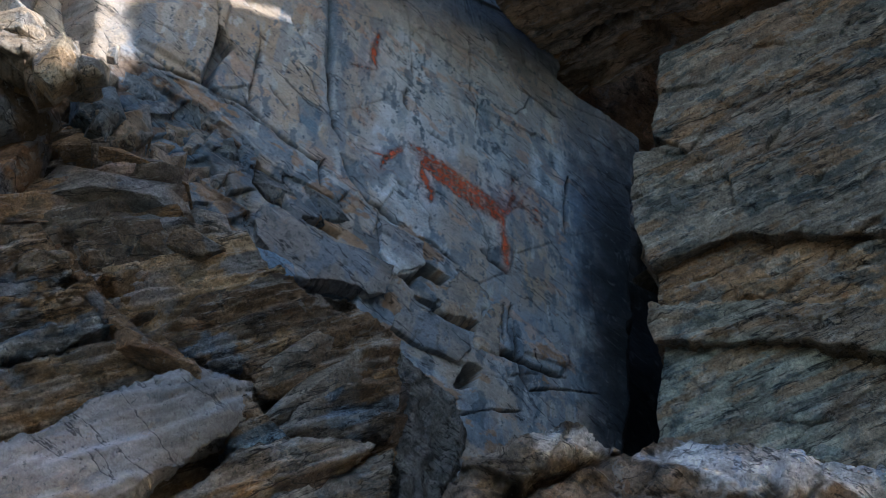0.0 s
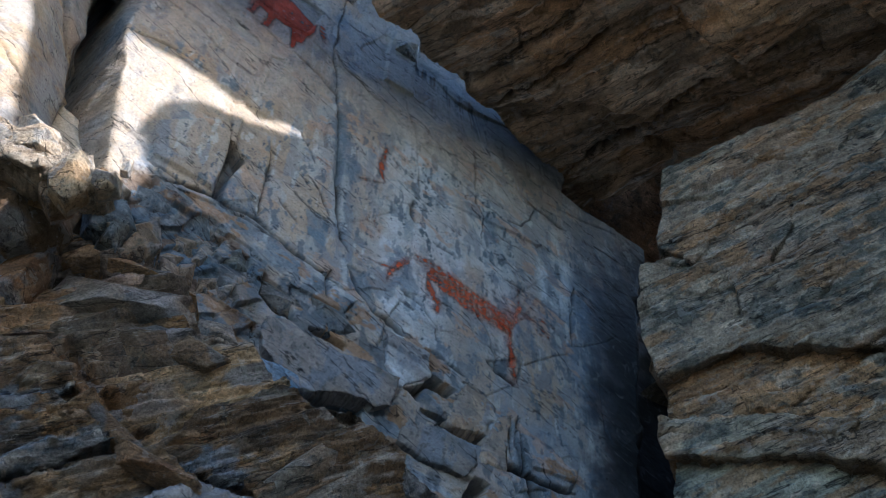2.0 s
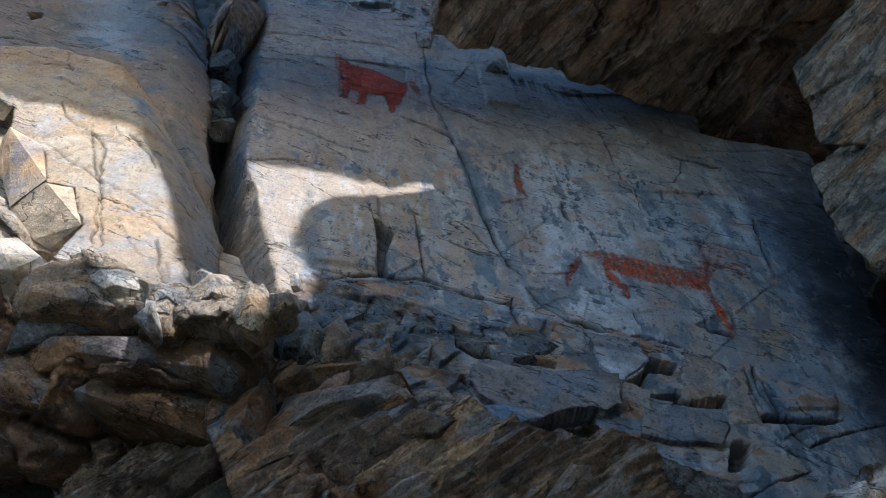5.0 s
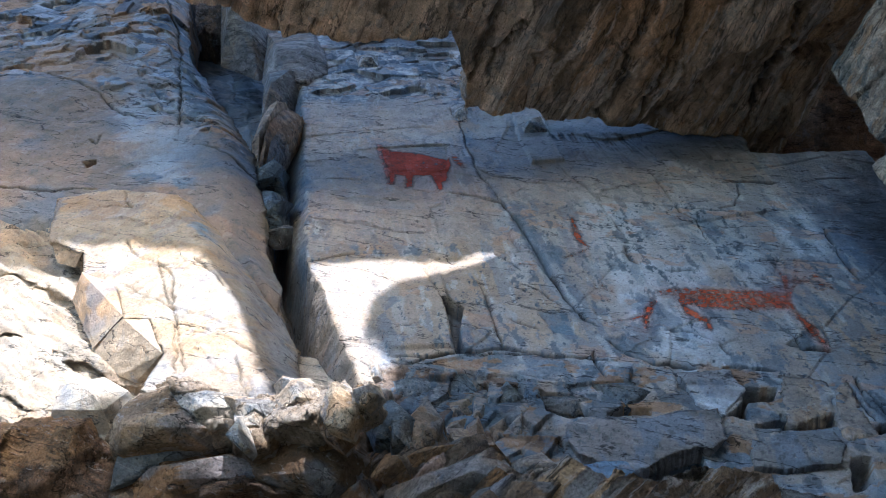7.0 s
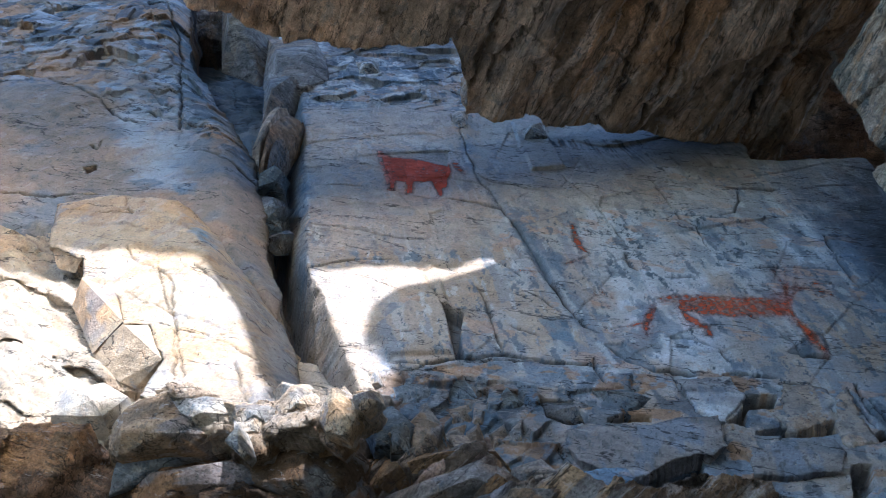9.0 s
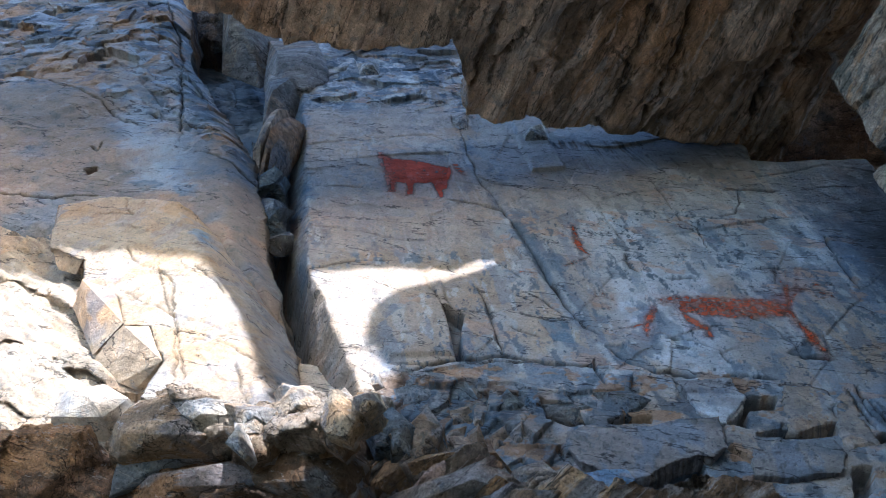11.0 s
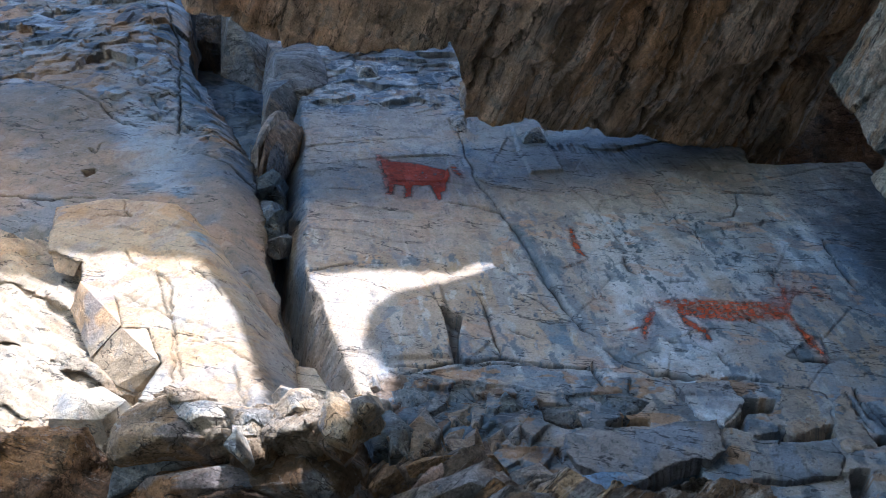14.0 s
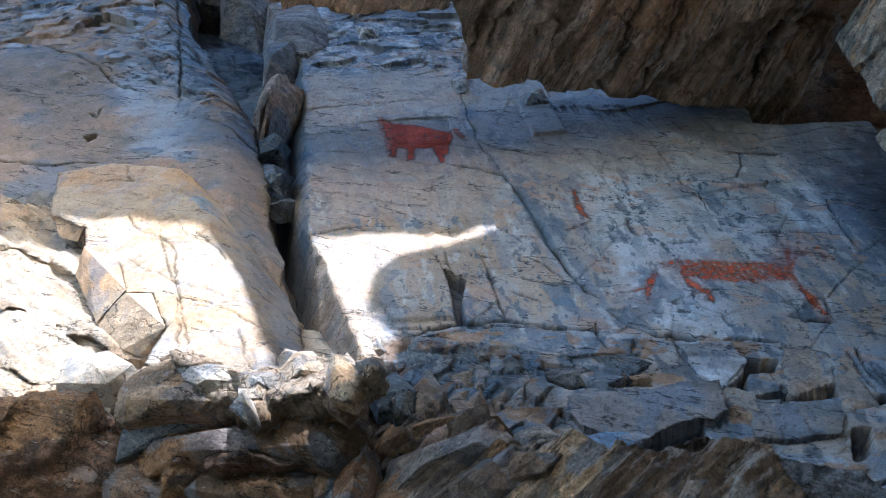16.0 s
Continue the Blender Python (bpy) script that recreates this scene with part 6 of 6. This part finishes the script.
wall_foot_block((-1.72, 2.963, 5.05), [(-0.15, 0.06), (-0.01, 0.13), (0.12, 0.01), (0.09, -0.11), (-0.06, -0.09)], 0.16, (0.144, 0.173, 0.202), 718)
wall_foot_block((-1.591, 3.096, 5.013), [(-0.09, 0.07), (-0.01, 0.17), (0.08, 0.04), (0.06, -0.10), (-0.04, -0.16)], 0.16, (0.216, 0.173, 0.13), 719)
wall_foot_block((-1.604, 3.417, 5.182), [(-0.08, -0.06), (-0.01, 0.08), (0.07, 0.11), (0.06, -0.01), (-0.03, -0.11)], 0.12, (0.23, 0.209, 0.187), 720)
wall_foot_block((-1.477, 3.455, 5.116), [(-0.05, 0.06), (0.01, 0.10), (0.07, -0.01), (0.03, -0.07), (-0.05, -0.08)], 0.12, (0.259, 0.238, 0.216), 721)
wall_foot_block((-1.368, 3.552, 5.128), [(-0.06, 0.02), (0.02, 0.08), (0.06, -0.03), (-0.02, -0.07)], 0.12, (0.259, 0.23, 0.202), 722)
wall_foot_block((-1.275, 3.591, 5.111), [(-0.04, 0.02), (0.02, 0.10), (0.04, -0.05), (-0.01, -0.07)], 0.12, (0.245, 0.23, 0.216), 723)
wall_foot_block((-1.426, 3.485, 5.285), [(-0.03, 0.06), (0.03, 0.05), (0.03, -0.05), (-0.03, -0.06)], 0.12, (0.238, 0.223, 0.209), 724)
wall_foot_block((-1.714, 3.322, 5.596), [(-0.14, 0.02), (-0.01, 0.08), (0.12, 0.07), (0.12, -0.06), (-0.09, -0.10)], 0.15, (0.158, 0.187, 0.223), 725)
wall_foot_block((-1.509, 3.492, 5.589), [(-0.13, 0.05), (0.04, 0.09), (0.12, -0.04), (-0.04, -0.10)], 0.14, (0.122, 0.158, 0.202), 726)
wall_foot_block((-1.267, 3.605, 5.367), [(-0.15, 0.04), (-0.02, 0.12), (0.12, 0.02), (0.09, -0.10), (-0.04, -0.08)], 0.15, (0.137, 0.173, 0.209), 727)
wall_foot_block((-1.69, 2.992, 4.968), [(-0.08, 0.07), (0.04, 0.09), (0.06, -0.08), (-0.03, -0.07)], 0.12, (0.151, 0.173, 0.194), 728)
wall_foot_block((-1.786, 2.993, 5.315), [(-0.07, 0.07), (0.06, 0.04), (0.06, -0.04), (-0.05, -0.07)], 0.12, (0.252, 0.238, 0.223), 729)
wall_foot_block((-1.544, 3.472, 5.38), [(-0.11, 0.06), (0.06, 0.08), (0.09, -0.06), (-0.04, -0.08)], 0.13, (0.209, 0.18, 0.151), 730)
wall_foot_block((-0.97, 3.835, 5.272), [(-0.18, 0.03), (0.00, 0.09), (0.14, 0.04), (0.18, -0.04), (0.00, -0.08), (-0.15, -0.05)], 0.17, (0.194, 0.173, 0.151), 731)
wall_foot_block((-0.698, 3.968, 5.251), [(-0.19, 0.07), (0.01, 0.10), (0.14, 0.03), (0.10, -0.08), (-0.06, -0.11)], 0.17, (0.158, 0.187, 0.223), 732)
outcrop_blocks = ("schist block broken from the lower outcrop", "rock", "blocks of the outcrop")


def outcrop_block(place, outline, depth, colour, seed):
    chunk(outcrop_blocks, place, ((0.419, -0.902, -0.105), (0.822, 0.328, 0.465)), outline, depth, colour, seed, SLANT)


outcrop_block((-1.656, 3.123, 4.848), [(-0.16, 0.27), (-0.05, 0.10), (0.12, -0.08), (0.29, -0.20), (0.24, -0.21), (-0.01, -0.04), (-0.20, 0.05), (-0.25, 0.13)], 0.27, (0.3, 0.2, 0.11), 733)
outcrop_block((-1.568, 3.092, 4.582), [(-0.19, 0.20), (0.02, 0.14), (0.25, 0.00), (0.33, -0.14), (0.22, -0.16), (-0.01, -0.07), (-0.25, -0.01), (-0.35, 0.04)], 0.30, (0.27, 0.26, 0.26), 734)
outcrop_block((-1.322, 3.31, 4.663), [(-0.04, 0.04), (0.04, 0.05), (0.03, -0.04), (-0.03, -0.05)], 0.12, (0.36, 0.35, 0.34), 735)
outcrop_block((-1.19, 3.243, 4.391), [(-0.05, 0.11), (0.07, 0.03), (0.12, -0.07), (-0.00, -0.08), (-0.14, 0.01)], 0.13, (0.2, 0.16, 0.12), 736)
outcrop_block((-1.403, 3.174, 4.38), [(-0.20, 0.12), (0.04, 0.10), (0.16, 0.03), (0.11, -0.15), (-0.10, -0.10)], 0.20, (0.16, 0.13, 0.1), 737)
outcrop_block((-1.226, 3.485, 4.725), [(-0.04, 0.10), (0.10, 0.03), (0.09, -0.09), (-0.03, -0.06), (-0.11, 0.01)], 0.12, (0.3, 0.28, 0.26), 738)
outcrop_block((-1.54, 3.186, 4.327), [(-0.27, 0.16), (0.02, 0.21), (0.30, 0.10), (0.33, -0.07), (0.10, -0.21), (-0.19, -0.15), (-0.24, -0.03)], 0.33, (0.13, 0.1, 0.075), 739)
outcrop_block((-0.525, 3.658, 3.858), [(-0.38, -0.10), (-0.06, 0.08), (0.22, 0.17), (0.35, 0.07), (0.13, -0.06), (-0.20, -0.14)], 0.30, (0.26, 0.22, 0.18), 746)
outcrop_block((-0.612, 3.531, 3.975), [(-0.26, -0.03), (0.04, 0.09), (0.20, 0.10), (0.28, 0.06), (-0.02, -0.09), (-0.21, -0.12)], 0.24, (0.3, 0.27, 0.24), 747)


def joint_block(place, outline, depth, colour, seed):
    chunk(outcrop_blocks, place, ((0.419, -0.902, -0.105), (0.822, 0.328, 0.465)), outline, depth, colour, seed, SLANT, 0.05)


joint_block((-1.657, 3.101, 4.101), [(-0.04, 0.15), (0.03, -0.00), (0.07, -0.10), (0.04, -0.13), (-0.02, -0.03), (-0.07, 0.10)], 0.15, (0.19, 0.125, 0.075), 780)
joint_block((-1.472, 3.199, 3.922), [(-0.06, 0.17), (0.01, 0.02), (0.10, -0.12), (0.06, -0.15), (-0.03, -0.04), (-0.09, 0.13)], 0.15, (0.19, 0.125, 0.075), 781)
joint_block((-1.13, 3.134, 3.651), [(-0.12, 0.16), (-0.02, 0.06), (0.08, -0.05), (0.13, -0.12), (0.10, -0.14), (-0.02, -0.01), (-0.14, 0.10)], 0.15, (0.19, 0.125, 0.075), 782)
# rock mass behind, and an unseen slab added to throw the shade
back = Sheet((-1.370, 4.598, 6.140), (0.547, -0.837, -0.021), (0.837, 0.548, -0.000), [(-16, -8), (14, -8), (14, 16), (-16, 16)], 0.12, 0.0, 45, (0.25, 0.22, 0.19))
back.rough(0.4, 3).blocks(0.3, 1.5, 10, 1.7, 0.3, 0.2, 0.1, 0.03, 0.9, 0.15, 3, 0.1).tint((0.16, 0.13, 0.1), 2, 0, 0.5, 2, 0, 0.7, 80)
tagged(back.build("cliff_mass", CLIFF, 3.0), "grey-brown cliff rising behind", "cliff", kind="structure")
# Added occluder: its outline lets the sun reach only the lit patches.
shade_slab = Sheet((5.610, -0.531, 7.785), (0.811, -0.547, 0.208), (0.559, 0.829, -0.000), [(-5.45, 2.06), (-3.53, 1.34), (-3.07, 1.07), (-2.64, 0.92), (-2.25, 0.74), (-2.13, 0.53), (-1.99, 0.13), (-1.89, -0.25), (-1.83, -0.58), (-1.80, -0.77)] + [(-1.22, -0.33), (-1.29, 0.04), (-1.38, 0.42), (-1.47, 0.88), (-1.43, 0.93), (-1.17, 0.90), (-0.94, 0.87), (-0.72, 0.77), (-0.50, 0.73), (-0.29, 0.76), (-0.05, 0.73), (-0.33, 0.59), (-0.60, 0.55), (-0.83, 0.54), (-0.99, 0.46), (-1.10, 0.36), (-1.13, 0.11), (-0.99, -0.23), (-1.01, -0.40)] + [(-1.48, -1.34), (-1.52, -1.40), (-1.56, -1.49), (-1.67, -1.46), (-1.84, -1.33), (-1.98, -1.30), (-2.17, -1.10), (-2.33, -0.89), (-2.49, -0.78), (-2.58, -0.75)] + [(-2.56, -0.40), (-2.69, -0.46), (-2.92, -0.56), (-3.26, -0.49), (-3.93, -0.33)] + [(-5.5, -4.3), (5.6, -4.3), (5.6, 6.5), (-3.0, 9.0), (-7.5, 9.0), (-7.5, 2.3)], 0.035, 0.0, 46, (0.2, 0.16, 0.12))
shade_slab.rough(0.05, 1.0).blocks(0.1, 0.9, 20, 1.6, 0.2, 0.2, 0.05, 0.03, 0.9, 0.15, 3, 0.1)
tagged(shade_slab.build("unseen_shade_slab", CLIFF, 0.4), "huge unseen brown slab added to shade the cliff", "rock slab", kind="structure")

# ground
g = Sheet((0, 0, 0), (0, 0, 1), (1, 0, 0), [(-300, -300), (300, -300), (300, 300), (-300, 300)], 3.0, 0.0, 41, (0.09, 0.075, 0.055))
g.tint((0.05, 0.06, 0.03), 9, -0.1, 0.4, 1, 0, 0.8, 80).rough(0.2, 9)
tagged(g.build("ground", CLIFF, 0.5), "stony ground with dry grass before the cliff", "ground", kind="structure")
